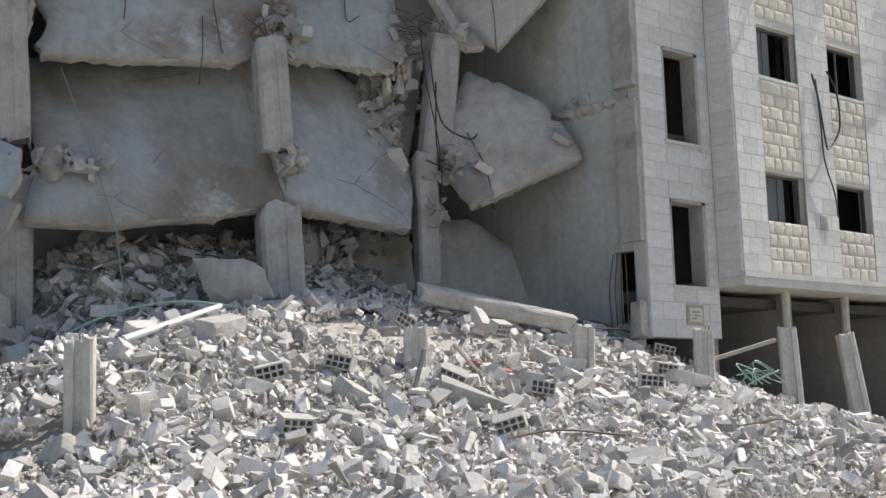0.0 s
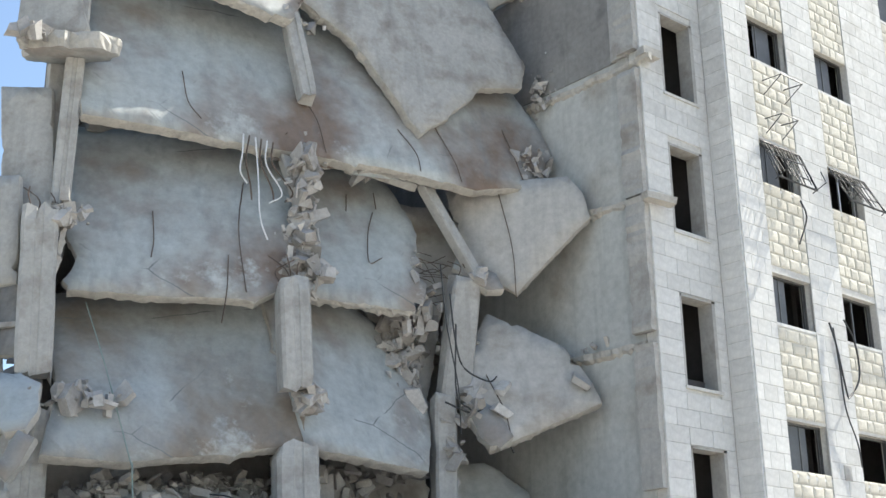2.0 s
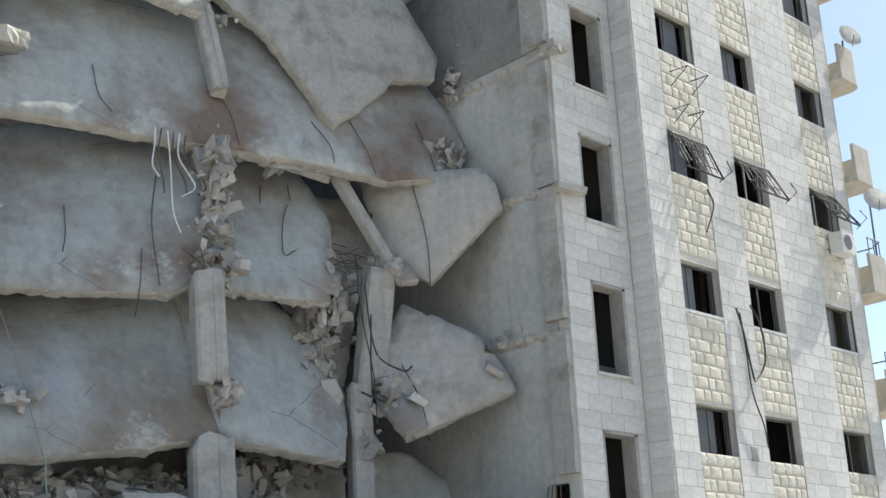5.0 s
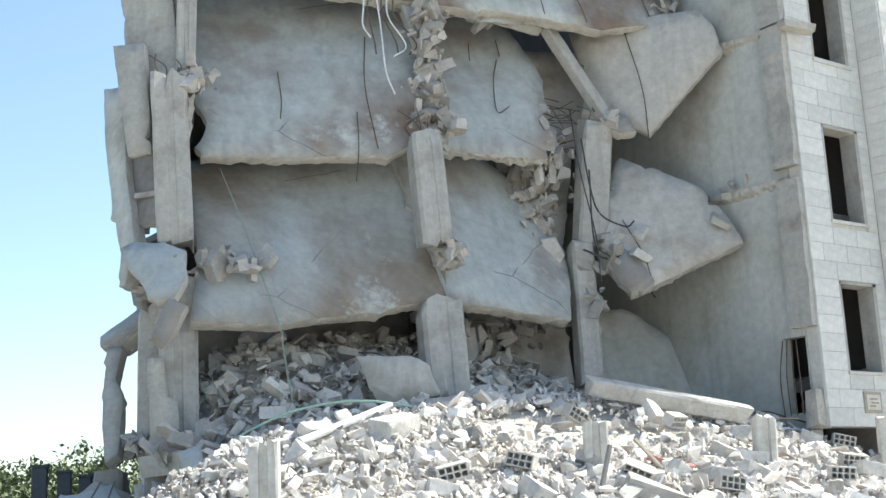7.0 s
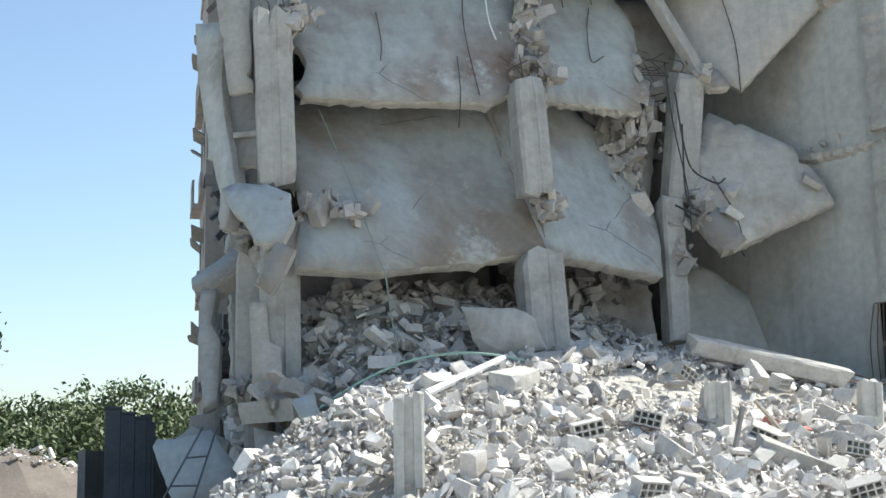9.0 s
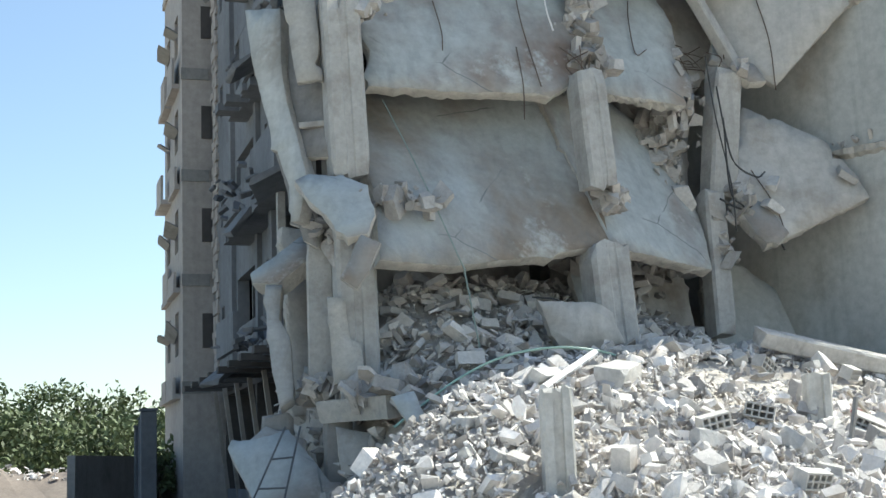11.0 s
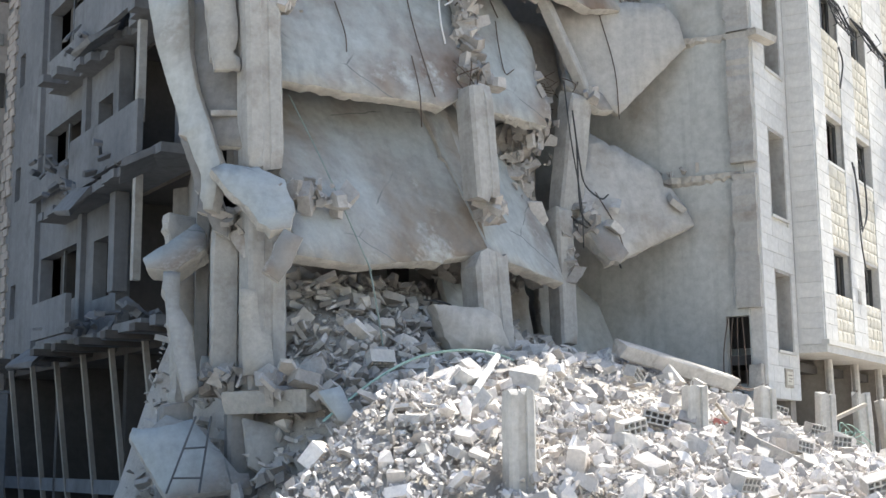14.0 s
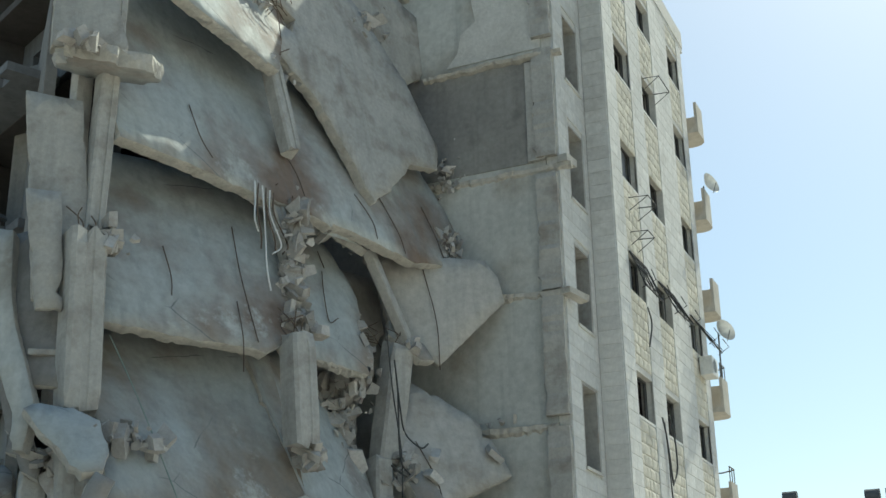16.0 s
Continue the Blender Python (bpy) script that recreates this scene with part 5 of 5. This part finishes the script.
def chunk(x, y, size, rot, seed, label, lift=.0, name="concrete_chunk"):
    mesh = shard_bm(size, .3, seed, cut=.3)
    me = bpy.data.meshes.new(name)
    bmesh.ops.bevel(mesh, geom=mesh.edges[:], offset=.006, segments=1, affect='EDGES')
    mesh.to_mesh(me)
    mesh.free()
    me.materials.append(M_CHUNK)
    ob = new(name, me)
    ob.matrix_world = pose(x, y, pile_z(x, y) + lift, *rot)
    return tagged(ob, label, "concrete piece")


plate("concrete_chunk", (-10.48, 3.3, 4.15), (.783, -.622, 0), (-.351, .25, .902), [(.0, .03), (.85, -.03), (1.0, -.2), (1.0, -.74), (.5, -.85), (-.06, -.84)], .5, "large square-cut concrete block tipped over in the shade", "concrete piece", face=M_BROWNSLAB, rough=.018, seed=601)
blk = thing("loose_cable", "thin dark cable lying over the tipped block", "cable", at=(-10.05, 3.2, 4.2))
wire("cable_run", [(-.15, .5, .1), (.05, .1, .0), (.2, -.12, -.35), (.3, -.25, -.8)], .014, M_CABLE, blk)
chunk(-9.0, -1.6, (1.0, .45, .3), (15, 22, -30), 602, "flat pale slab piece tilted on the heap", .15)
chunk(-11.2, 1.2, (.9, .5, .35), (10, -10, 15), 603, "pale wall fragment on the crest", .1)
chunk(-4.6, .4, (.8, .5, .3), (5, 15, 10), 604, "broad pale concrete flake", .1)
chunk(-3.2, -.9, (.9, .6, .25), (-10, 12, -15), 605, "broad white slab flake", .12)
r = random.Random(77)
for k in range(90):
    x, y = r.uniform(-14.6, 4), r.uniform(-5.5, 1.9)
    s = r.uniform(.22, .62)
    chunk(x, y, (s, s * r.uniform(.5, .9), s * r.uniform(.25, .6)), (r.gauss(0, 25), r.gauss(0, 25), r.uniform(0, 360)), 700 + k, "pale broken concrete lump lying in the rubble", r.uniform(0, .14))
for k in range(26):
    x, y = r.uniform(-13, -5.5), r.uniform(2.4, 6)
    s = r.uniform(.3, .7)
    chunk(x, y, (s, s * r.uniform(.5, .9), s * r.uniform(.25, .5)), (r.gauss(0, 25), r.gauss(0, 25), r.uniform(0, 360)), 900 + k, "dusty broken concrete lump under the fallen slabs", r.uniform(0, .2))


def hollow_block(x, y, rot, lift=.1):
    """A hollow building block: a shell with two rows of cells."""
    th = thing("hollow_block", "grey hollow concrete block with open cells, chipped", "block", "hollow blocks in the rubble")
    th.matrix_world = pose(x, y, pile_z(x, y) + lift, *rot)
    bm = bmesh.new()
    w, h, d, t = .4, .2, .2, .022
    xs = sorted(v for j in range(5) for v in ((w - t) * j / 4, (w - t) * j / 4 + t))
    zs = [0, t, h / 2 - t / 2, h / 2 + t / 2, h - t, h]
    vs = [[bm.verts.new((a, 0, b)) for a in xs] for b in zs]
    fs = [bm.faces.new((vs[j][i], vs[j][i + 1], vs[j + 1][i + 1], vs[j + 1][i])) for j in range(5) for i in range(9) if not (i % 2 and j % 2)]
    e = bmesh.ops.extrude_face_region(bm, geom=fs)
    bmesh.ops.translate(bm, vec=(0, d, 0), verts=[v for v in e["geom"] if isinstance(v, bmesh.types.BMVert)])
    part("block_shell", bm, M_BLOCKH, th)
    # dark sheet across the cells paints the shade inside them
    part("block_web", box_bm(t, w - t, d * .55, d * .6, t, h - t), M_DARKC, th)


for x, y, rot in ((-11.7, -.5, (10, -12, -30)), (-8.9, -.9, (30, 25, -45)), (-7.7, -1.6, (0, 10, -20)), (-5.0, -1.4, (5, 6, -35)), (-12.6, -2.4, (20, 4, -10)), (-10.4, -.2, (-8, 14, -60)), (-3.6, -.6, (12, 8, -25)), (-6.4, .5, (30, 0, 10)),
                  (-9.9, -3.2, (25, -15, -50)), (-13.4, 3.6, (10, -25, -40)), (-12.2, 3.4, (70, 0, -30)), (-2.2, .6, (0, 15, -40)), (-8.2, .9, (15, 25, 5))):
    hollow_block(x, y, rot, .16)

# ---- the row behind: dark building and its neighbour, seen past the ruin's end ----
WM = Matrix(((WEST_D.x, -WEST_N.x, 0, WEST_O.x), (WEST_D.y, -WEST_N.y, 0, WEST_O.y), (0, 0, 1, 0), (0, 0, 0, 1)))


def west(bm):
    """Turn a piece built along x (facing -y) onto the west front."""
    for v in bm.verts:
        v.co = WM @ v.co
    return bm


dark = thing("damaged_building", "dark grey apartment house with torn balconies and empty windows", "building")
open_w = []
for z in (5.35, 8.5, 11.65, 14.75):
    open_w += [(.1, 3.3, z, z + 1.25), (-1.95, -.85, z - .2, z + 1.1), (5.6, 6.1, z, z + .9)]
part("front_wall", west(wall_bm(-2.4, 7.6, 4.25, 18.0, 0, .3, open_w)), M_GREYB, dark, "grey front wall with its shade in the colour")
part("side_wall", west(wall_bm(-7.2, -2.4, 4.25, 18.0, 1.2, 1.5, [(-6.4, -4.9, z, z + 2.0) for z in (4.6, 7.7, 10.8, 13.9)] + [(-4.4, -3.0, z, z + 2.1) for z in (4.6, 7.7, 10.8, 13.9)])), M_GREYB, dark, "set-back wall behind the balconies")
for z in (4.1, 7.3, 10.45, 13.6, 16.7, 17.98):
    part("storey_floor", west(box_bm(-7.2, 7.6, .3, 4.0, z - .2, z)), M_SHADE, dark)
part("inner_wall", west(box_bm(-7.2, 7.6, 4.0, 4.2, .5, 18)), M_SHADE, dark, "unlit inner wall")
for k, z in enumerate((4.25, 7.35, 10.5, 13.6)):
    r = random.Random(k + 5)
    for a, b in ((-2.5, 1.2), (-6.8, -2.7)):
        bm = bmesh.new()
        x = a
        while x < b:
            s = r.uniform(.3, .6)
            add_box(bm, x, x + s + .01, -.8 * (1 - .35 * r.random()) if k != 2 else -.7 * r.random() - .2, 1.2, z - .18, z)
            x += s
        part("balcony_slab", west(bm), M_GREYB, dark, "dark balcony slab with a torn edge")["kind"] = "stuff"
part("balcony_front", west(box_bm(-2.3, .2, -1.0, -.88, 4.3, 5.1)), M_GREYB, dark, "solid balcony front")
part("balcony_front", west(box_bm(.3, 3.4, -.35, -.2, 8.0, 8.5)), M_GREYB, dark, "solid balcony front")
for k in range(9):
    part("soffit_rib", west(box_bm(-6.5 + 1.6 * k, -6.2 + 1.6 * k, -1.0, .3, 3.98, 4.12)), M_SHADE, dark, "dark rib under the overhang")
for x in (-6.4, -4.3, -2.3, -.4, 1.6, 3.6, 5.6, 7.4):
    part("street_post", west(tube_bm([(x, .42, .45), (x, -.02, 4.0)], .075, 4)), M_BROWN, dark, "slim post leaning out along the open ground floor")
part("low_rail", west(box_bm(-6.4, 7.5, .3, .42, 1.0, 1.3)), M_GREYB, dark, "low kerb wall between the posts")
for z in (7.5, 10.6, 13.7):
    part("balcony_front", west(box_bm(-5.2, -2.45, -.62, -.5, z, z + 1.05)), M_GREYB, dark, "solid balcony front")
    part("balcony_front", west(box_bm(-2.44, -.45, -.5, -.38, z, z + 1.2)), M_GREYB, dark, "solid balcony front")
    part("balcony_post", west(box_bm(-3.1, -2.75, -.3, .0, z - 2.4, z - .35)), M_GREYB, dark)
    part("balcony_post", west(box_bm(-4.87, -4.7, -.5, -.35, z - 2.4, z - .35)), M_COL, dark)
# added walls, near-black, so no sky shows through the openings
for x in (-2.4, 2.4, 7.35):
    part("cross_wall", west(box_bm(x, x + .2, .3, 4.0, .5, 17.9)), M_SHADE, dark, "near-black wall added to block sky through the storeys")
part("shop_wall", west(box_bm(-7.2, 7.6, 2.5, 2.7, .4, 4.1)), M_SHADE, dark, "unlit shop front")
for x in (-.3, 3.5):
    part("pilaster", west(box_bm(x, x + .3, -.12, .0, 4.25, 17)), M_GREYB, dark)
for k in range(3):
    z = 5.2 + 3.1 * k
    part("window_frame", west(box_bm(1.65, 1.72, .1, .16, z + .15, z + 1.4)), M_FRAME, dark)
part("roof_edge", west(box_bm(-4.6, 7.7, -.15, 4.2, 18.0, 18.3)), M_GREYB, dark)
for k, (x, z) in enumerate(((-2.0, 4.4), (-4.8, 4.4), (-.6, 7.45), (-3.6, 7.45), (-1.0, 10.6), (.6, 8.2), (-5.2, 10.6))):
    r = random.Random(k + 900)
    bm = bmesh.new()
    for j in range(16):
        f = shard_bm((r.uniform(.08, .4), r.uniform(.06, .25), r.uniform(.04, .12)), .35, 950 + 40 * k + j, bm, pose(x + r.gauss(0, .5), -.5 + r.gauss(0, .3), z + abs(r.gauss(0, .15)), r.uniform(-60, 60), r.uniform(-60, 60), r.uniform(0, 360)))
    part("balcony_rubble", west(bm), M_GREYB, dark, "broken bits heaped on a torn balcony")["kind"] = "stuff"
for k, (x, z) in enumerate(((-1.9, 7.35), (.9, 4.25), (-5.9, 7.35), (-3.1, 10.5), (.2, 13.6))):
    r = random.Random(k + 70)
    part("torn_slab", west(shard_bm((1.3, .9, .16), .35, 77 + k, None, pose(x, -.8, z - .25, r.uniform(25, 55), r.uniform(-15, 15), r.uniform(-20, 20)))), M_GREYB, dark, "piece of balcony slab bent down on its bars")
# bare blockwork on its corner
bm = bmesh.new()
r = random.Random(9)
for j in range(60):
    for i in range(2):
        if r.random() < .9:
            add_box(bm, 6.4 + .45 * i + .2 * (j % 2), 6.83 + .45 * i + .2 * (j % 2), -.04 - .05 * r.random(), .02, 4.4 + .22 * j, 4.6 + .22 * j)
west(bm)
for f in bm.faces:
    f.smooth = False
part("bare_blockwork", bm, M_BEIGE, dark, "bare block pier showing through the render")["kind"] = "stuff"
for k in range(16):
    for side in (0,):
        r = random.Random(40 + k)
        part("block", west(shard_bm((.4, .2, .2), .12, 44 + k, None, pose(-1.4 + .42 * (k % 5), -.06, 11.0 + .22 * (k // 5)))), M_COL, dark)

tall = thing("apartment_building", "beige rendered apartment tower with grey floor bands and battered balconies", "building")
part("south_wall", west(wall_bm(7.75, 8.05, .5, 17.2, -.88, 2.5, [])), M_BEIGE, tall, "beige end wall")
part("west_wall", west(wall_bm(8.05, 12.6, .5, 17.2, -.88, -.6, [(8.8 + 2.2 * i, 9.7 + 2.2 * i, z, z + 1.3) for i in range(2) for z in (5.2, 8.3, 11.4, 14.4)])), M_BEIGE, tall, "beige street wall")
part("roof", west(box_bm(7.7, 12.7, -.95, 6, 17.2, 17.45)), M_BEIGE, tall)
part("inner_wall", west(box_bm(8.05, 12.6, .5, .7, .5, 17.1)), M_SHADE, tall)
for z in (4.0, 7.1, 10.2, 13.3):
    part("floor_band", west(box_bm(7.7, 7.78, -.91, -.1, z, z + .35)), M_DARKC, tall, "grey floor band")
    part("slot_window", west(box_bm(7.7, 7.77, -.32, -.02, z + 1.3, z + 2.3)), M_SHADE, tall, "narrow dark window")
    for i in range(2):
        r = random.Random(int(z * 10) + i)
        x = 8.4 + 2.2 * i
        d = r.uniform(.12, .34)
        b = part("balcony", west(box_bm(x, x + 1.9, -.88 - d, -.88, z - .1, z + .05)), M_BEIGE, tall, "battered balcony")
        part("parapet", west(box_bm(x, x + 1.9 * r.uniform(.5, 1), -.88 - d, -.8 - d, z + .05, z + r.uniform(.5, .95))), M_BEIGE, b)
        part("awning", west(shard_bm((1.2, .5, .08), .4, 90 + i, None, pose(x + .8, -1.05, z + 1.9, r.uniform(-50, -20), r.uniform(-20, 20), 0))), M_DARKC, b, "torn awning hanging from its frame")
mast = thing("roof_frame", "thin steel water-tank frame on the roof", "frame", at=tuple(WM @ Vector((9.0, 0, 17.4))))
for x in (0, 1.3):
    for y in (0, 1.2):
        part("leg", tube_bm([(x, y, 0), (x, y, 1.5)], .03, 5), M_FRAME, mast)
part("rail", tube_bm([(0, 0, 1.5), (1.3, 0, 1.5), (1.3, 1.2, 1.5), (0, 1.2, 1.5), (0, 0, 1.5)], .03, 5), M_FRAME, mast)

# posts of a lost gate, left of the ruin
for k, (x, y, h) in enumerate(((-13.15, 10.5, 2.88), (-11.85, 12.8, 2.9), (-10.5, 15.2, 2.92), (-9.6, 16.9, 3.05), (-8.6, 18.9, 2.95))):
    th = thing("gate_post", "dark painted square post standing in a row", "post", "row of dark posts", at=(x, y, .4))
    part("shaft", box_bm(-.14, .14, -.14, .14, 0, h - .4, pose(0, 0, 0, 0, 0, -25), .015), M_PILLAR, th)
    part("cap", box_bm(-.16, .16, -.16, .16, h - .4, h - .35, pose(0, 0, 0, 0, 0, -25)), M_PILLAR, th)
yard = thing("yard_wall", "low dark blockwork wall behind the posts", "wall", at=(0, 0, 0))
for a, b in (((-10.2, 19.2), (-3.6, 25.5)), ((-3.6, 25.5), (2, 38))):
    a, b = Vector((*a, 0)), Vector((*b, 0))
    d = (b - a).normalized()
    q = Vector((-d.y, d.x, 0)) * .2
    bm = bmesh.new()
    vs = [bm.verts.new(p + Vector((0, 0, z))) for z in (.3, 2.3) for p in (a, b, b + q, a + q)]
    for fs in ((0, 1, 5, 4), (1, 2, 6, 5), (2, 3, 7, 6), (3, 0, 4, 7), (4, 5, 6, 7), (3, 2, 1, 0)):
        bm.faces.new([vs[j] for j in fs])
    part("wall_run", bm, M_DARKC, yard)
far_wall = thing("field_wall", "long low grey wall across the far field", "wall", at=(0, 0, 0))
part("wall_run", box_bm(-60, 60, 0, .3, .9, 3.3, pose(0, 92, 0, 0, 0, -22)), M_DARKC, far_wall)
RIDGE = ((-26, 1.6), (-16, 2.4), (-9.4, 2.7), (-7.7, 2.8), (-6.4, 2.64), (-5.6, 2.92), (-4.5, 2.62), (-3.4, 2.12), (-.9, 2.1), (1.5, 2.1), (6, 1.2))


def bank_z(x, y):
    """Height of the earth bank in the field."""
    ridge = 36.9 - .33 * x
    g = ground_z(x, y)
    return g + max(0, lerp_table(RIDGE, x) - g) * max(0, 1 - abs(y - ridge) / 3.2)


bx, by = [-26 + .5 * k for k in range(65)], [31 + .4 * k for k in range(48)]
bv = [(x, y, bank_z(x, y) - .05 + .14 * noise.noise((x * .9, y * .9, 2))) for y in by for x in bx]
bf = [(j * 65 + i, j * 65 + i + 1, (j + 1) * 65 + i + 1, (j + 1) * 65 + i) for j in range(47) for i in range(64)]
tagged(mesh_ob("earth_bank", bv, bf, M_SOILSHADE), "long bank of dumped pale earth across the field, darkened for its shade", "earth bank", kind="structure")
scatter("bank_stones", 1500, (-24, 4, -.9, 1.4), (.12, .6), 8, "stones and clods on the earth bank", height=bank_z, material=M_RUBBLE, flat=.4, along=lambda x: 36.9 - .33 * x)


# ---- plants ----
def leaves(center, radii, count, size, seed):
    """A crown of many small leaf blades in uneven clumps."""
    r = np.random.RandomState(seed)
    n_cl = max(4, count // 60)
    cl = r.normal(0, 1, (n_cl, 3))
    cl /= np.linalg.norm(cl, axis=1)[:, None]
    cl *= r.uniform(.25, 1.0, (n_cl, 1)) ** .6
    V, F = [], []
    for k in range(count):
        c = cl[r.randint(n_cl)] * radii + r.normal(0, .17, 3) * radii + center
        a = r.normal(0, 1, 3)
        a /= np.linalg.norm(a)
        b = np.cross(a, r.normal(0, 1, 3))
        b /= np.linalg.norm(b)
        s = size * r.uniform(.6, 1.4)
        i = len(V)
        V += [c - a * s, c + b * s * .45, c + a * s, c - b * s * .45]
        F.append((i, i + 1, i + 2, i + 3))
    return V, F


def tree(x, y, h, seed, group, label, spread=.35, count=700, leaf=.14):
    r = random.Random(seed)
    z = ground_z(x, y)
    th = thing("tree", label, "tree", group, at=(x, y, z))
    bm = tube_bm([(0, 0, 0), (.05 * h * r.uniform(-.5, .5), 0, h * .3), (.1 * h * r.uniform(-.5, .5), .03 * h, h * .62)], h * .03, 7)
    for k in range(5):
        a = r.uniform(0, 6.3)
        z0 = h * r.uniform(.25, .5)
        tube_bm([(0, 0, z0), (math.cos(a) * h * .16, math.sin(a) * h * .16, z0 + h * .16), (math.cos(a) * h * .26, math.sin(a) * h * .26, z0 + h * .34)], h * .012, 5, bm)
    part("trunk", bm, M_BARK, th)
    V, F = leaves(np.array((0, 0, h * .66)), np.array((h * spread, h * spread, h * .34)), count, leaf, seed)
    mesh_ob("crown", V, F, M_LEAF, th)


tree(-13.0, 25.6, 6.6, 31, "", "young broadleaf tree at the edge of the field", .33, 2600, .12)
r = random.Random(3)
for k in range(30):
    a = -34 + 66 * k / 29
    d = r.uniform(80, 88)
    x, y = -22 + d * math.sin(radians(a)), -13 + d * math.cos(radians(a))
    tree(x, y, r.uniform(3.6, 6.4), 100 + k, "far row of trees", "bushy green tree in the far row", .5, 1500, .2)
hv, hf = [], []
for k in range(60):
    a = -36 + 70 * k / 59
    d = r.uniform(68, 77)
    c = np.array((-22 + d * math.sin(radians(a)), -13 + d * math.cos(radians(a)), 2.9))
    v, f = leaves(c, np.array((2.8, 2.8, 2.1)), 1500, .19, 700 + k)
    hf += [tuple(j + len(hv) for j in q) for q in f]
    hv += v
tagged(mesh_ob("far_bushes", hv, hf, M_LEAF), "dense green scrub behind the field", "bushes", kind="stuff")
for k, (x, y, s) in enumerate(((-4.4, 24.5, 1.0), (-3.4, 25.2, 1.1), (-5.4, 23.6, .9), (9.4, -.2, .9))):
    th = thing("shrub", "straggly green shrub at the foot of the wall", "shrub", "shrubs by the walls", at=(x, y, .7))
    part("stem", tube_bm([(0, 0, 0), (.1, 0, .5 * s), (.05, .1, s)], .03, 5), M_BARK, th)
    V, F = leaves(np.array((0, 0, 1.3 * s)), np.array((.9, .9, .9)) * s, 420, .11, 40 + k)
    mesh_ob("crown", V, F, M_LEAF, th)
spire = thing("mast", "distant thin white pylon above the trees", "mast", at=(9, 118, 1.6))
bm = bmesh.new()
for s in (-1, 1):
    tube_bm([(s * .9, 0, 0), (s * .15, 0, 9.5)], .12, 5, bm)
for k in range(8):
    z = 1.1 * k
    w = .9 - .75 * z / 9.5
    tube_bm([(-w, 0, z), (w, 0, z + .9)], .06, 4, bm)
part("lattice", bm, M_DISH, spire)
part("tip", tube_bm([(0, 0, 9.3), (0, 0, 11.5)], .06, 5), M_DISH, spire)

# ---- the houses at the far right ----
flats = thing("apartment_building", "plain grey-beige flats of four storeys with a flat roof", "building")
wh = [(y, y + 1.9, z, z + 1.15) for z in (4.0, 7.0, 10.0) for y in (-20.2, -16.6, -12.6, -8.4, -4.3, -.6, 3.1, 6.8)]
bm = wall_bm(-24, 12, .3, 14.0, 0, .4, [(a, b, z, z2) for a, b, z, z2 in wh])
for v in bm.verts:
    v.co = Vector((62 + v.co.y, v.co.x + 6, v.co.z))
part("front_wall", bm, M_FARB, flats)
part("inner_wall", box_bm(63.4, 63.6, -18, 18, .3, 13.4), M_SHADE, flats)
part("roof", box_bm(61.8, 74, -18.2, 18.2, 14.0, 14.3), M_FARB, flats)
part("side_wall", box_bm(62, 74, 17.8, 18, .3, 13.6), M_FARB, flats)
part("stair_tower", box_bm(64, 69, 5.4, 8.3, 14.3, 15.1), M_FARB, flats, "stair tower on the roof")
part("roof_hut", box_bm(64, 68, -2, 2.6, 14.3, 14.8), M_FARB, flats, "low hut on the roof")
part("shop_wall", box_bm(61.3, 61.7, -18, 18, .3, 3.0), M_PINK, flats, "pinkish ground-floor wall")
for a, b, z, z2 in wh:
    w = part("window", box_bm(62.12, 62.2, a + 6, b + 6, z, z2), M_GLASS, flats)
    part("sash", box_bm(62.05, 62.12, (a + b) / 2 + 5.96, (a + b) / 2 + 6.04, z, z2), M_LIGHTFRAME, w)
    part("sill", box_bm(61.85, 62.1, a + 5.9, b + 6.1, z - .12, z), M_FARB, w)
for y in (7.3, 1.7, .3):
    tk = thing("water_tank", "round dark water tank on the flat roof", "tank", "tanks on the roof", at=(65, y, 14.8 if y < 4 else 15.1))
    bm = bmesh.new()
    bmesh.ops.create_cone(bm, cap_ends=True, segments=14, radius1=.42, radius2=.42, depth=1.0, matrix=pose(0, 0, .85, 90, 0, 0))
    part("drum", bm, M_PILLAR, tk)
    part("stand", box_bm(-.35, .35, -.4, .4, 0, .45), M_FRAME, tk)
mast = thing("street_lamp", "tall dark street lamp pole by the far flats", "street lamp", at=(34, 3.2, .6))
part("pole", tube_bm([(0, 0, 0), (0, 0, 7.6)], .12, 8), M_PILLAR, mast)
part("arm", tube_bm([(0, 0, 7.5), (-.6, -.2, 7.7)], .05, 6), M_PILLAR, mast)

# ---- facing stones, nearest ones as single pieces ----
for kind in ("stone_block", "rough_stone"):
    mine = sorted((s for s in STONES if s[0] == kind), key=lambda s: (s[3] - 5) ** 2 + (.8 * s[1]) ** 2)
    rest_v, rest_f = [], []
    for k, (_, x, y, z, w, h, turn, seed) in enumerate(mine):
        if w < .05:
            continue
        me = stone_mesh(kind, w, h, .07 if kind == "stone_block" else .04, seed)
        m = Matrix.Translation((x, y, z)) if turn is None else Matrix.Translation((-.045, x, z)) @ pose(0, 0, 0, 0, 0, -turn)
        if k < 300:
            ob = new(kind, me)
            ob.matrix_world = m
            ob.parent = apartment
        else:
            b0 = len(rest_v)
            rest_v += [m @ v.co for v in me.vertices]
            rest_f += [tuple(b0 + j for j in f.vertices) for f in me.polygons]
    ob = mesh_ob(kind.split("_")[0] + "_facing", rest_v, rest_f, M_WHITE if kind == "stone_block" else M_YELLOW, apartment)
    tagged(ob, "upper courses of facing stone", kind="stuff")
